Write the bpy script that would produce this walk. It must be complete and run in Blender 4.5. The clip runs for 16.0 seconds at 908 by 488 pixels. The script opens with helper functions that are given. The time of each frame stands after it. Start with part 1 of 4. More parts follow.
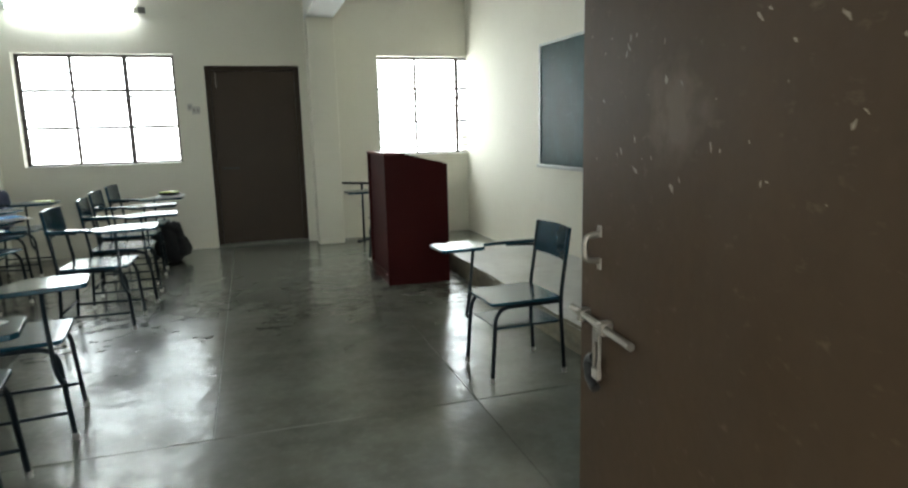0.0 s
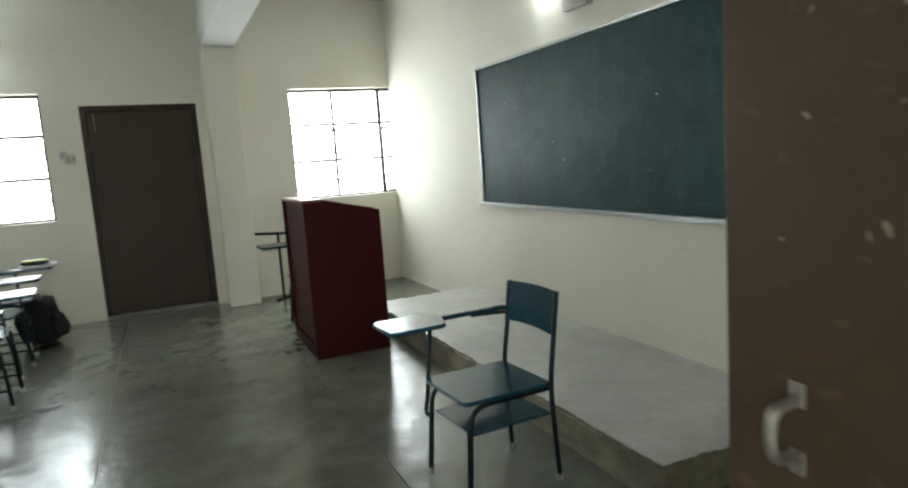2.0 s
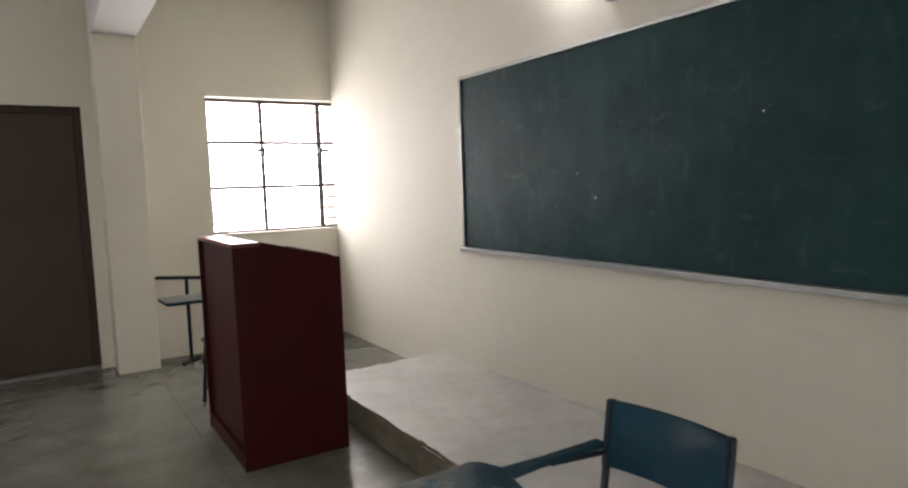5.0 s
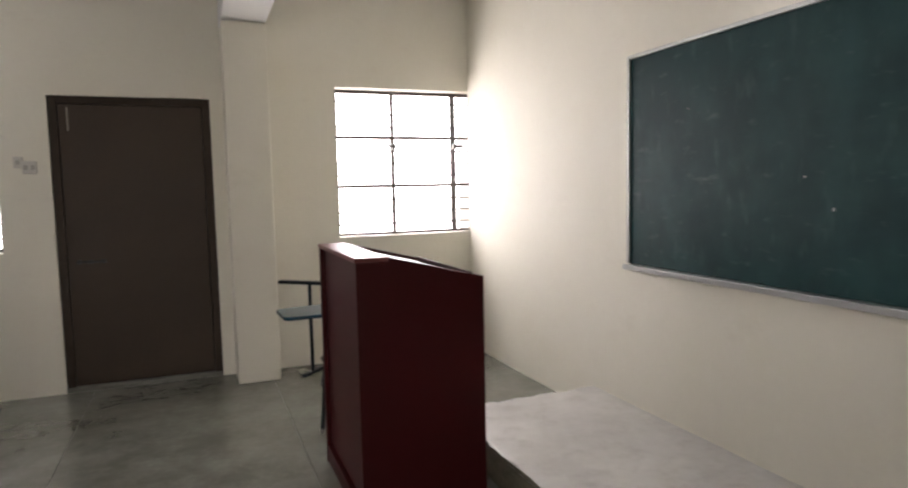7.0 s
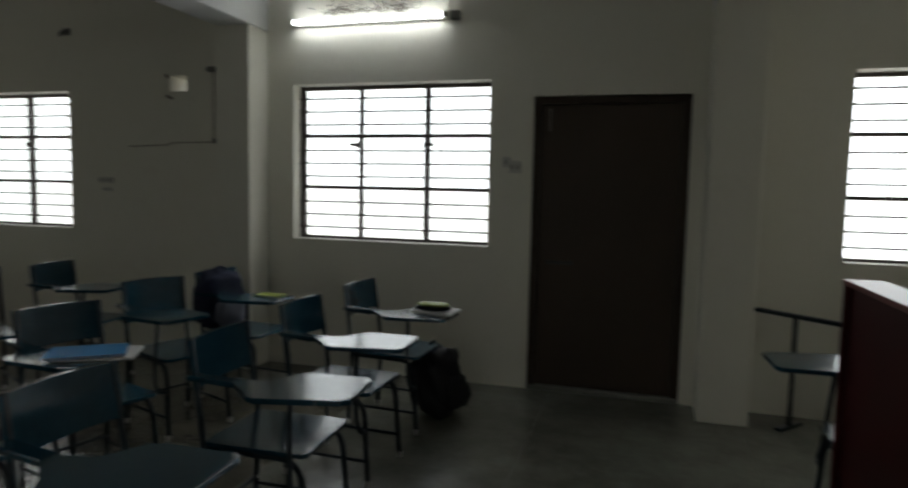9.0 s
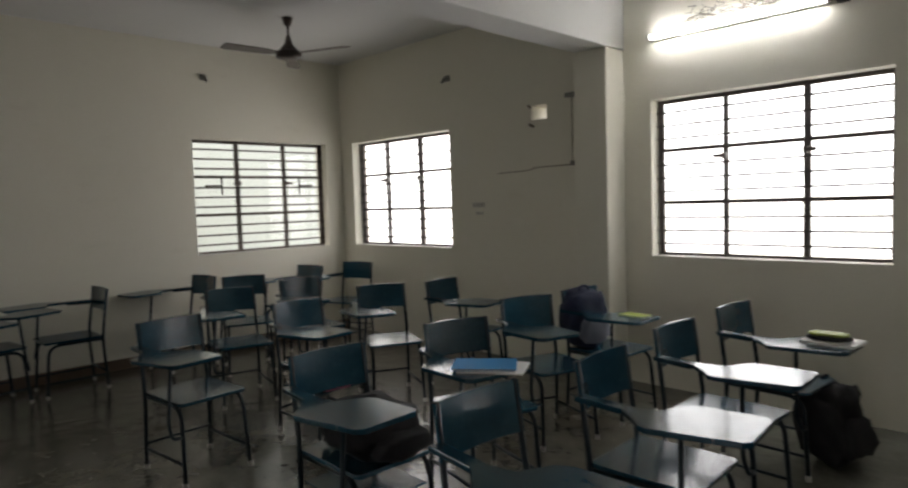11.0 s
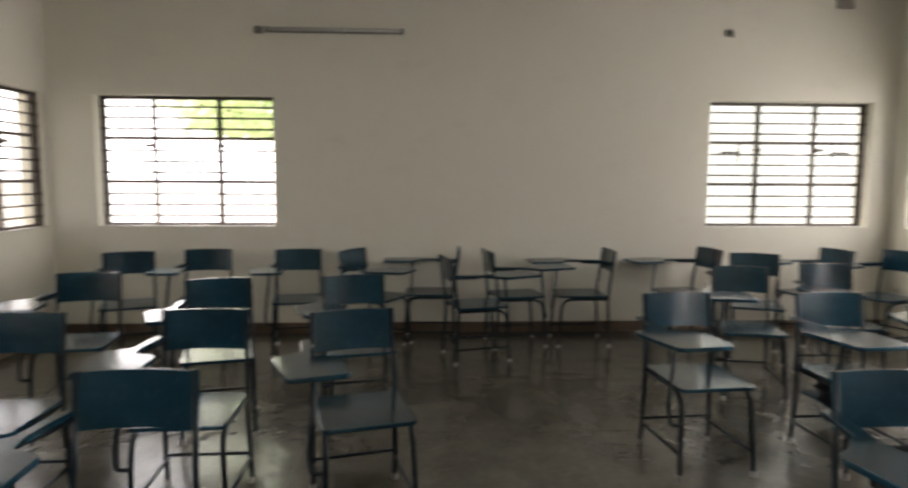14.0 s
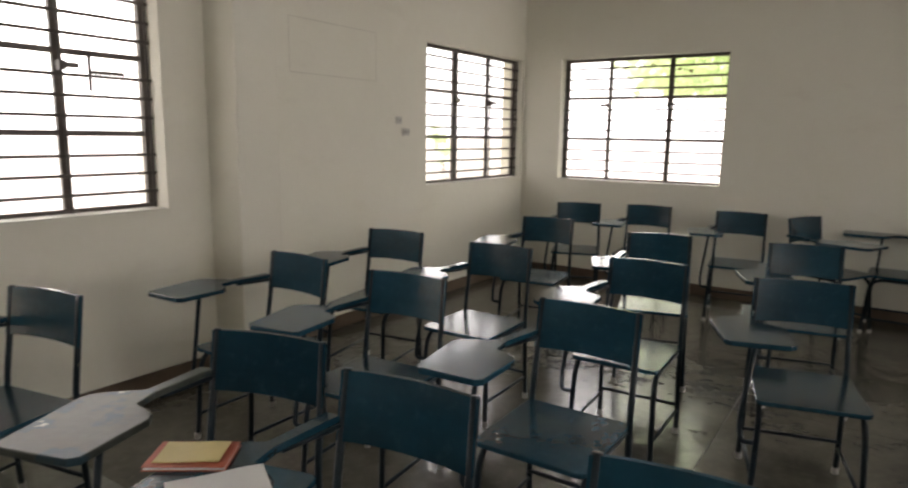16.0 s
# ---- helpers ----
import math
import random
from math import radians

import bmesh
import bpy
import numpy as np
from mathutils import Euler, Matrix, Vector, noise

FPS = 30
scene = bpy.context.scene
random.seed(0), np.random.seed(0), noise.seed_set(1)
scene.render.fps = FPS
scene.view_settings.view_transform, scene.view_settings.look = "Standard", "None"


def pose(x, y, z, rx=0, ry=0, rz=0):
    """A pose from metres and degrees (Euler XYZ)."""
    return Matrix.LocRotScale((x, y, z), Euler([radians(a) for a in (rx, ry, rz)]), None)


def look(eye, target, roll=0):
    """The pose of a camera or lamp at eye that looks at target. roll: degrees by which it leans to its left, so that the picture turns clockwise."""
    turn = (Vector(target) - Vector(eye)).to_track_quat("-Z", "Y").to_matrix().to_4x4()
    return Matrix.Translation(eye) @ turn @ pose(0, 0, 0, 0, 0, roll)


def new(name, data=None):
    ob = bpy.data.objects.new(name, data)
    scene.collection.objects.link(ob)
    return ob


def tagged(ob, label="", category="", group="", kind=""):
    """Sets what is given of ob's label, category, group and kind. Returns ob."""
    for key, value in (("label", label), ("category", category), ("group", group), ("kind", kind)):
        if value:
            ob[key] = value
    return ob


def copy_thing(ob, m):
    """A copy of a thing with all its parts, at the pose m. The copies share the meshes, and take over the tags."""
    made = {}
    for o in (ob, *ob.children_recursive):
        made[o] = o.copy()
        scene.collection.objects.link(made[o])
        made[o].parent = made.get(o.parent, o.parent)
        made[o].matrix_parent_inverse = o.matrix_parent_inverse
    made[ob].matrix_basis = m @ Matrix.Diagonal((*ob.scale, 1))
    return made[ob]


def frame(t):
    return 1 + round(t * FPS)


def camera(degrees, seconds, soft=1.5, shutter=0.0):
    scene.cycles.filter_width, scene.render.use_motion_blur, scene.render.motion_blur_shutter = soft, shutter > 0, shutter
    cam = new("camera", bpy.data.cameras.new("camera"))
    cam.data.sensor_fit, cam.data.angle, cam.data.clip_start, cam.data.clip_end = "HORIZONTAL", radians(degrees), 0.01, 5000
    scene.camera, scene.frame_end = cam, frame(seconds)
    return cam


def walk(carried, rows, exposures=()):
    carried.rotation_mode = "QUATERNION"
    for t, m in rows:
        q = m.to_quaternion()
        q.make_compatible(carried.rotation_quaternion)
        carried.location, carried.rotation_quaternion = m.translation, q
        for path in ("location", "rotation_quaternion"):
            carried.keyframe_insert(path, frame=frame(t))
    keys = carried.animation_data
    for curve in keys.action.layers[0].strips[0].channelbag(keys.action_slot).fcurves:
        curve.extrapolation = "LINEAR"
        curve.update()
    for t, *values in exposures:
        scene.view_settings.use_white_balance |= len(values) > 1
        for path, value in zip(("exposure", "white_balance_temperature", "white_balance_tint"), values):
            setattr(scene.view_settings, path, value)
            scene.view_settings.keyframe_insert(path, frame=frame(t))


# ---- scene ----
cam = camera(70.1, 16.0, soft=2.2, shutter=0.5)
PATH = [
    (0, (0.407, 0.435, 1.316), (0.99, 2.316, 0.968), -1.4),
    (0.5, (0.447, 0.619, 1.308), (1.074, 2.498, 1.029), -0.1),
    (1, (0.465, 0.789, 1.314), (1.184, 2.634, 1.036), -2.0),
    (1.5, (0.522, 0.996, 1.311), (1.242, 2.841, 1.037), -2.4),
    (2, (0.574, 1.304, 1.352), (1.388, 3.112, 1.092), -4.0),
    (2.5, (0.641, 1.577, 1.34), (1.518, 3.345, 1.023), -2.1),
    (3, (0.613, 1.847, 1.365), (1.628, 3.558, 1.162), -4.2),
    (5.5, (0.764, 2.793, 1.386), (1.823, 4.481, 1.211), -1.7),
    (6, (0.811, 2.979, 1.42), (1.728, 4.75, 1.256), -2.0),
    (6.5, (0.87, 3.137, 1.428), (1.707, 4.95, 1.32), -1.4),
    (7, (0.902, 3.307, 1.407), (1.639, 5.159, 1.233), -1.2),
    (7.5, (0.886, 3.523, 1.424), (1.489, 5.426, 1.299), -1.9),
    (8, (0.843, 3.676, 1.421), (1.178, 5.638, 1.234), -1.4),
    (8.5, (0.805, 3.814, 1.413), (0.688, 5.8, 1.21), 0.2),
    (9, (0.755, 3.933, 1.435), (0.199, 5.847, 1.267), 1.2),
    (9.5, (0.705, 3.91, 1.482), (-0.155, 5.703, 1.279), 0.5),
    (10, (0.686, 3.86, 1.484), (-0.402, 5.526, 1.29), -1.0),
    (12.5, (0.327, 3.93, 1.475), (-1.383, 4.96, 1.363), -0.2),
    (13, (0.261, 3.936, 1.462), (-1.531, 4.814, 1.322), -0.2),
    (13.5, (0.204, 3.937, 1.47), (-1.713, 4.486, 1.308), -0.6),
    (14, (0.138, 3.948, 1.471), (-1.85, 4.044, 1.271), 0.3),
    (14.5, (0.139, 3.953, 1.452), (-1.824, 3.644, 1.222), 0.4),
    (15, (0.211, 3.933, 1.46), (-1.621, 3.181, 1.187), 0.9),
    (15.5, (0.222, 3.913, 1.466), (-1.496, 2.938, 1.157), 1.5),
    (16, (0.227, 3.903, 1.456), (-1.402, 2.793, 1.122), 0.9),
]

EXPOSURES = [(0.0, 1.85, 6250, 2), (1.0, 1.78, 6250, 2), (1.5, 1.88, 6250, 2), (2.0, 2.03, 6250, 2), (3.0, 2.2, 6250, 2), (5.5, 1.88, 6800, 22), (7.0, 1.92, 6800, 22), (7.6, 1.5, 6900, 20), (8.2, 0.2, 6500, 10), (8.6, -0.4, 6400, 8),
             (9.2, -0.1, 6400, 8), (9.5, 0.35, 6400, 8), (10.0, 0.65, 6500, 10), (12.5, 1.3, 7000, 18), (13.0, 1.95, 7000, 18), (14.0, 1.68, 7000, 18), (14.5, 1.66, 7000, 18), (15.0, 1.87, 7000, 18), (15.5, 1.96, 7000, 18), (16.0, 1.70, 7000, 18)]
walk(cam, [(t, look(eye, target, roll)) for t, eye, target, roll in PATH], EXPOSURES)

# ---- light ----
world = bpy.data.worlds.new("sky")
scene.world = world
world.use_nodes = True
wn = world.node_tree
sky = wn.nodes.new("ShaderNodeTexSky")
sky.sky_type = "NISHITA"
sky.sun_disc = False
sky.sun_elevation = radians(50)
sky.sun_rotation = radians(200)
sky.air_density, sky.dust_density, sky.ozone_density = 1.0, 6.0, 0.6
mixw = wn.nodes.new("ShaderNodeMix")
mixw.data_type = "RGBA"
mixw.inputs[0].default_value = 0.75
mixw.inputs[7].default_value = (6.2, 6.3, 6.4, 1)
wn.links.new(sky.outputs[0], mixw.inputs[6])
bg = wn.nodes["Background"]
bg.inputs[1].default_value = 0.25
wn.links.new(mixw.outputs[2], bg.inputs[0])
sun = new("sun", bpy.data.lights.new("sun", "SUN"))
sun.data.energy, sun.data.angle, sun.data.color = 0.8, radians(25), (1, 0.97, 0.92)
sun.matrix_world = look((-5, -12, 16), (0, 0, 0))


# daylight entering by each window: width, height, centre, turn
def window_light(x, y, width, turn, power, height=1.18, z=1.62):
    la = new("window_daylight", bpy.data.lights.new("window_daylight", "AREA"))
    la.data.shape, la.data.size, la.data.size_y = "RECTANGLE", width - 0.04, height
    la.data.energy, la.data.color = power, (1, 1, 1)
    la.matrix_world = pose(x, y, z, 90, 0, turn)


window_light(-4.955, 8.71, 1.65, 180, 11)
window_light(-1.12, 8.71, 1.58, 180, 11)
window_light(2.55, 8.71, 1.15, 180, 13.5)
window_light(-1.02, 0.34, 1.61, 0, 3.5)
window_light(-6.19, 1.7625, 1.61, -90, 2.4, 0.80, 1.425)


# ---- materials ----
def material(name, color, rough=0.5, metal=0.0, scale=6.0, vary=0.12, bump=0.05, bump_scale=60.0, dark=None, rand=0.0, spec=0.5, rough_vary=0.0):
    """A painted or natural surface: broad stains, fine grain, uneven gloss and a little relief."""
    m = bpy.data.materials.new(name)
    m.use_nodes = True
    nt = m.node_tree
    b = nt.nodes["Principled BSDF"]
    b.inputs["Metallic"].default_value = metal
    b.inputs["Specular IOR Level"].default_value = spec
    co = nt.nodes.new("ShaderNodeTexCoord")
    n1 = nt.nodes.new("ShaderNodeTexNoise")
    n1.inputs["Scale"].default_value, n1.inputs["Detail"].default_value, n1.inputs["Roughness"].default_value = scale * 0.25, 6, 0.6
    n2 = nt.nodes.new("ShaderNodeTexNoise")
    n2.inputs["Scale"].default_value, n2.inputs["Detail"].default_value = bump_scale, 4
    for n in (n1, n2):
        nt.links.new(co.outputs["Object"], n.inputs["Vector"])
    ramp = nt.nodes.new("ShaderNodeMapRange")
    ramp.inputs[1].default_value, ramp.inputs[2].default_value = 0.25, 0.75
    ramp.interpolation_type = "SMOOTHSTEP"
    nt.links.new(n1.outputs[0], ramp.inputs[0])
    lo = dark or tuple(c * (1 - 2 * vary) for c in color)
    mix = nt.nodes.new("ShaderNodeMix")
    mix.data_type = "RGBA"
    mix.inputs[6].default_value, mix.inputs[7].default_value = (*lo, 1), (*color, 1)
    nt.links.new(ramp.outputs[0], mix.inputs[0])
    hsv = nt.nodes.new("ShaderNodeHueSaturation")
    fine = nt.nodes.new("ShaderNodeMapRange")
    fine.inputs[3].default_value, fine.inputs[4].default_value = 1 - vary * 0.7, 1 + vary * 0.7
    nt.links.new(n2.outputs[0], fine.inputs[0])
    val = fine.outputs[0]
    if rand:
        info = nt.nodes.new("ShaderNodeObjectInfo")
        r = nt.nodes.new("ShaderNodeMapRange")
        r.inputs[3].default_value, r.inputs[4].default_value = 1 - rand, 1 + rand
        nt.links.new(info.outputs["Random"], r.inputs[0])
        mul = nt.nodes.new("ShaderNodeMath")
        mul.operation = "MULTIPLY"
        nt.links.new(val, mul.inputs[0])
        nt.links.new(r.outputs[0], mul.inputs[1])
        val = mul.outputs[0]
    nt.links.new(val, hsv.inputs["Value"])
    nt.links.new(mix.outputs[2], hsv.inputs["Color"])
    nt.links.new(hsv.outputs[0], b.inputs["Base Color"])
    rr = nt.nodes.new("ShaderNodeMapRange")
    rr.inputs[1].default_value, rr.inputs[2].default_value = 0.3, 0.7
    rr.inputs[3].default_value, rr.inputs[4].default_value = max(rough - rough_vary, 0.10), min(rough + rough_vary, 1)
    nt.links.new(n1.outputs[0], rr.inputs[0])
    rr.interpolation_type = "SMOOTHSTEP"
    b.inputs["Roughness"].default_value = rough
    if rough_vary:
        nt.links.new(rr.outputs[0], b.inputs["Roughness"])
    bp = nt.nodes.new("ShaderNodeBump")
    bp.inputs["Strength"].default_value, bp.inputs["Distance"].default_value = bump, 0.01
    nt.links.new(n2.outputs[0], bp.inputs["Height"])
    nt.links.new(bp.outputs[0], b.inputs["Normal"])
    return m


def overlay(m, color, scale, low, high, stretch=(1, 1, 1), detail=5, kind="noise", rough=None, amount=1.0):
    """Lays patches of another colour (chips, chalk, stains) over a material."""
    nt = m.node_tree
    b = nt.nodes["Principled BSDF"]
    under = b.inputs["Base Color"].links[0].from_socket
    co = nt.nodes.new("ShaderNodeTexCoord")
    mp = nt.nodes.new("ShaderNodeMapping")
    mp.inputs["Scale"].default_value = stretch
    nt.links.new(co.outputs["Object"], mp.inputs[0])
    if kind == "noise":
        t = nt.nodes.new("ShaderNodeTexNoise")
        t.inputs["Scale"].default_value, t.inputs["Detail"].default_value = scale, detail
        t.inputs["Roughness"].default_value = 0.62
    else:
        t = nt.nodes.new("ShaderNodeTexVoronoi")
        t.inputs["Scale"].default_value = scale
    nt.links.new(mp.outputs[0], t.inputs["Vector"])
    r = nt.nodes.new("ShaderNodeMapRange")
    r.inputs[1].default_value, r.inputs[2].default_value, r.inputs[4].default_value = low, high, amount
    nt.links.new(t.outputs[0], r.inputs[0])
    mix = nt.nodes.new("ShaderNodeMix")
    mix.data_type = "RGBA"
    mix.inputs[7].default_value = (*color, 1)
    nt.links.new(r.outputs[0], mix.inputs[0])
    nt.links.new(under, mix.inputs[6])
    nt.links.new(mix.outputs[2], b.inputs["Base Color"])
    return m


def glowing(name, color, strength):
    m = bpy.data.materials.new(name)
    m.use_nodes = True
    b = m.node_tree.nodes["Principled BSDF"]
    b.inputs["Base Color"].default_value = (0.9, 0.9, 0.9, 1)
    b.inputs["Emission Color"].default_value = (*color, 1)
    b.inputs["Emission Strength"].default_value = strength
    return m


WALL = overlay(material("cream_wall", (0.78, 0.755, 0.65), 0.75, scale=2.2, vary=0.03, bump=0.12, bump_scale=35), (0.60, 0.54, 0.42), 1.1, 0.5, 0.9, amount=0.35)
overlay(WALL, (0.52, 0.46, 0.36), 2.6, 0.60, 0.85, stretch=(1, 1, 2.2), detail=9, amount=0.3)
overlay(WALL, (0.84, 0.82, 0.74), 5.0, 0.58, 0.8, detail=7, amount=0.3)
CEIL = material("white_ceiling", (0.72, 0.72, 0.70), 0.85, scale=2, vary=0.03, bump=0.1, bump_scale=30)
def cement(name, color, pale, stain, rough):
    """Trowelled cement floor: mottled colour under an uneven polish."""
    m = material(name, color, rough, scale=3.0, vary=0.16, bump=0.07, bump_scale=14, rough_vary=0.03, rand=0.03, spec=0.8)
    overlay(m, pale, 3.0, 0.42, 0.85, amount=0.5)
    overlay(m, pale, 24.0, 0.52, 0.85, detail=6, amount=0.25)
    overlay(m, stain, 1.0, 0.42, 0.80, amount=0.6)
    overlay(m, stain, 6.5, 0.50, 0.85, detail=9, amount=0.3)
    nt = m.node_tree
    co, wv, wb = [nt.nodes.new("ShaderNode" + k) for k in ("TexCoord", "TexNoise", "Bump")]
    wv.inputs["Scale"].default_value, wv.inputs["Detail"].default_value = 6.5, 2.0
    wb.inputs["Strength"].default_value, wb.inputs["Distance"].default_value = 0.65, 0.010
    nt.links.new(co.outputs["Object"], wv.inputs["Vector"])
    nt.links.new(wv.outputs[0], wb.inputs["Height"])
    pn = nt.nodes["Principled BSDF"].inputs["Normal"]
    nt.links.new(wb.outputs[0], pn.links[0].from_node.inputs["Normal"])
    return m


FLOOR = cement("polished_cement", (0.158, 0.165, 0.137), (0.27, 0.265, 0.225), (0.078, 0.069, 0.051), 0.20)
# darker, browner cement for the bays west of x = -1.05
FLOOR_WEST = cement("darker_cement", (0.102, 0.097, 0.075), (0.21, 0.198, 0.158), (0.056, 0.045, 0.032), 0.21)
SEAM = material("floor_seam", (0.22, 0.22, 0.19), 0.6, scale=8, vary=0.2)
JOINT = material("cement_joint", (0.30, 0.30, 0.27), 0.6, scale=8, vary=0.2)
PLAT = material("platform_cement", (0.60, 0.59, 0.56), 0.30, scale=3.5, vary=0.14, bump=0.14, bump_scale=12)
overlay(PLAT, (0.26, 0.26, 0.25), 2.2, 0.42, 0.80, amount=0.6)
overlay(PLAT, (0.22, 0.20, 0.17), 9.0, 0.50, 0.80, detail=9, amount=0.45)
overlay(PLAT, (0.66, 0.66, 0.65), 4.0, 0.55, 0.80, detail=7, amount=0.4)
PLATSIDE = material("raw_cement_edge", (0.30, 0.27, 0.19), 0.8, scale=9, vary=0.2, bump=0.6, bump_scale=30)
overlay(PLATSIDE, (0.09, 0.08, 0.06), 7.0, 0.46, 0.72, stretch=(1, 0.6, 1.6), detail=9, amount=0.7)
SKIRT = material("brown_skirting", (0.16, 0.11, 0.07), 0.6, scale=6, vary=0.2)
BROWN = material("brown_door_paint", (0.055, 0.036, 0.022), 0.5, spec=0.3, scale=5, vary=0.1, bump=0.06, bump_scale=40)
LEAF = material("chipped_brown_paint", (0.078, 0.051, 0.030), 0.5, spec=0.10, scale=5, vary=0.12, bump=0.08, bump_scale=30)
overlay(LEAF, (0.070, 0.050, 0.034), 3.0, 0.5, 0.8, stretch=(1, 1.0, 0.6), amount=0.8)
overlay(LEAF, (0.16, 0.125, 0.09), 26.0, 0.60, 0.74, stretch=(1, 0.7, 1.3), detail=9, amount=0.45)
CHIP = material("bare_chip", (0.31, 0.26, 0.20), 0.8, scale=20, vary=0.2)
# rubbed patch at hand height on the leaf
nt = LEAF.node_tree
co, mp, gr, no, mu, mr, mi = [nt.nodes.new("ShaderNode" + k) for k in ("TexCoord", "Mapping", "TexGradient", "TexNoise", "Math", "MapRange", "Mix")]
gr.gradient_type = "SPHERICAL"
mp.vector_type = "TEXTURE"
mp.inputs["Location"].default_value, mp.inputs["Scale"].default_value = (0, 0.93, 1.34), (1, 0.22, 0.17)
no.inputs["Scale"].default_value, no.inputs["Detail"].default_value = 16.0, 9
mu.operation = "MULTIPLY"
mr.inputs[1].default_value, mr.inputs[2].default_value, mr.inputs[4].default_value = 0.20, 0.42, 0.6
mi.data_type = "RGBA"
mi.inputs[7].default_value = (0.15, 0.115, 0.085, 1)
nt.links.new(co.outputs["Object"], mp.inputs[0])
nt.links.new(mp.outputs[0], gr.inputs[0])
nt.links.new(co.outputs["Object"], no.inputs["Vector"])
nt.links.new(gr.outputs["Fac"], mu.inputs[0])
nt.links.new(no.outputs[0], mu.inputs[1])
nt.links.new(mu.outputs[0], mr.inputs[0])
nt.links.new(mr.outputs[0], mi.inputs[0])
pb = nt.nodes["Principled BSDF"].inputs["Base Color"]
nt.links.new(pb.links[0].from_socket, mi.inputs[6])
nt.links.new(mi.outputs[2], pb)
FRAME = material("brown_door_frame", (0.052, 0.035, 0.022), 0.5, spec=0.25, scale=8, vary=0.15)
STEEL = material("window_steel", (0.10, 0.08, 0.065), 0.5, metal=0.1, scale=12, vary=0.2)
BAR = material("grille_bar_paint", (0.06, 0.045, 0.035), 0.5, scale=12, vary=0.2)
SILL = material("painted_sill", (0.72, 0.70, 0.62), 0.6, scale=8, vary=0.08)
BLUE = material("chair_blue_paint", (0.012, 0.059, 0.092), 0.20, spec=0.40, scale=7, vary=0.2, bump=0.05, bump_scale=25, rand=0.25, rough_vary=0.06)
overlay(BLUE, (0.050, 0.11, 0.14), 22.0, 0.55, 0.9, amount=0.35)
overlay(BLUE, (0.40, 0.40, 0.36), 13.0, 0.70, 0.73, detail=8, amount=0.8)
BLUE.node_tree.nodes["Principled BSDF"].inputs["Coat Weight"].default_value = 0.2
BLUE.node_tree.nodes["Principled BSDF"].inputs["Coat Roughness"].default_value = 0.09
TUBE = material("chair_tube_paint", (0.011, 0.022, 0.030), 0.36, spec=0.25, scale=14, vary=0.25, bump=0.05)
overlay(TUBE, (0.25, 0.22, 0.17), 30.0, 0.72, 0.76)
RUBBER = material("worn_foot_cap", (0.45, 0.43, 0.40), 0.7, scale=20)
GREEN = material("chalkboard_green", (0.005, 0.040, 0.042), 0.5, spec=0.16, scale=2.0, vary=0.12, bump=0.05, bump_scale=60)
overlay(GREEN, (0.022, 0.092, 0.092), 2.6, 0.45, 0.9, stretch=(1, 1.4, 0.7), detail=10, amount=0.5)
overlay(GREEN, (0.045, 0.12, 0.115), 0.9, 0.46, 0.72, stretch=(1, 1, 1.6), detail=4, amount=0.28)
overlay(GREEN, (0.12, 0.20, 0.19), 16.0, 0.60, 0.85, stretch=(1, 0.5, 1.6), detail=8, amount=0.35)
overlay(GREEN, (0.075, 0.16, 0.155), 7.0, 0.58, 0.85, stretch=(1, 1.8, 0.6), detail=12, amount=0.35)
ALU = material("aluminium_edge", (0.55, 0.56, 0.55), 0.35, metal=0.85, scale=10, vary=0.08)
MAROON = material("maroon_laminate", (0.048, 0.005, 0.005), 0.42, spec=0.16, scale=3, vary=0.12, bump=0.03, bump_scale=50)
MAROON_LIGHT = material("maroon_edge_strip", (0.16, 0.035, 0.026), 0.35, scale=10)
RED = material("red_plastic", (0.50, 0.018, 0.03), 0.35, scale=5, vary=0.06)
WHITEP = material("white_plastic", (0.62, 0.60, 0.54), 0.45, scale=10, vary=0.08)
GREYP = material("grey_plastic", (0.22, 0.21, 0.19), 0.5, scale=10, vary=0.1)
PALEG = material("dusty_plastic", (0.44, 0.42, 0.37), 0.55, scale=10, vary=0.12)
BLACKP = material("black_plastic", (0.02, 0.02, 0.02), 0.4, scale=10)
METALG = material("dull_metal", (0.32, 0.29, 0.25), 0.4, metal=0.8, scale=30, vary=0.15)
FANB = material("brown_fan_enamel", (0.06, 0.04, 0.03), 0.35, scale=8)
NAVY = material("navy_cloth", (0.012, 0.020, 0.060), 0.8, scale=20, vary=0.25, bump=0.3, bump_scale=160)
BLACKC = material("black_cloth", (0.012, 0.012, 0.014), 0.8, scale=20, vary=0.25, bump=0.3, bump_scale=160)
GREYC = material("grey_cloth", (0.25, 0.26, 0.32), 0.8, scale=20, vary=0.2, bump=0.3, bump_scale=160)
PINK = material("pink_cloth", (0.5, 0.12, 0.2), 0.8, scale=20, vary=0.2, bump=0.3, bump_scale=160)
PAPER = material("white_paper", (0.78, 0.78, 0.76), 0.7, scale=10, vary=0.04)
BLUEF = material("blue_folder", (0.006, 0.21, 0.50), 0.55, spec=0.2, scale=5, vary=0.06)
LIME = material("lime_cover", (0.36, 0.46, 0.06), 0.5, scale=5, vary=0.08)
REDBOOK = material("red_cover", (0.48, 0.10, 0.04), 0.5, scale=5, vary=0.08)
YELLOW = material("yellow_cover", (0.70, 0.56, 0.22), 0.5, scale=5, vary=0.08)
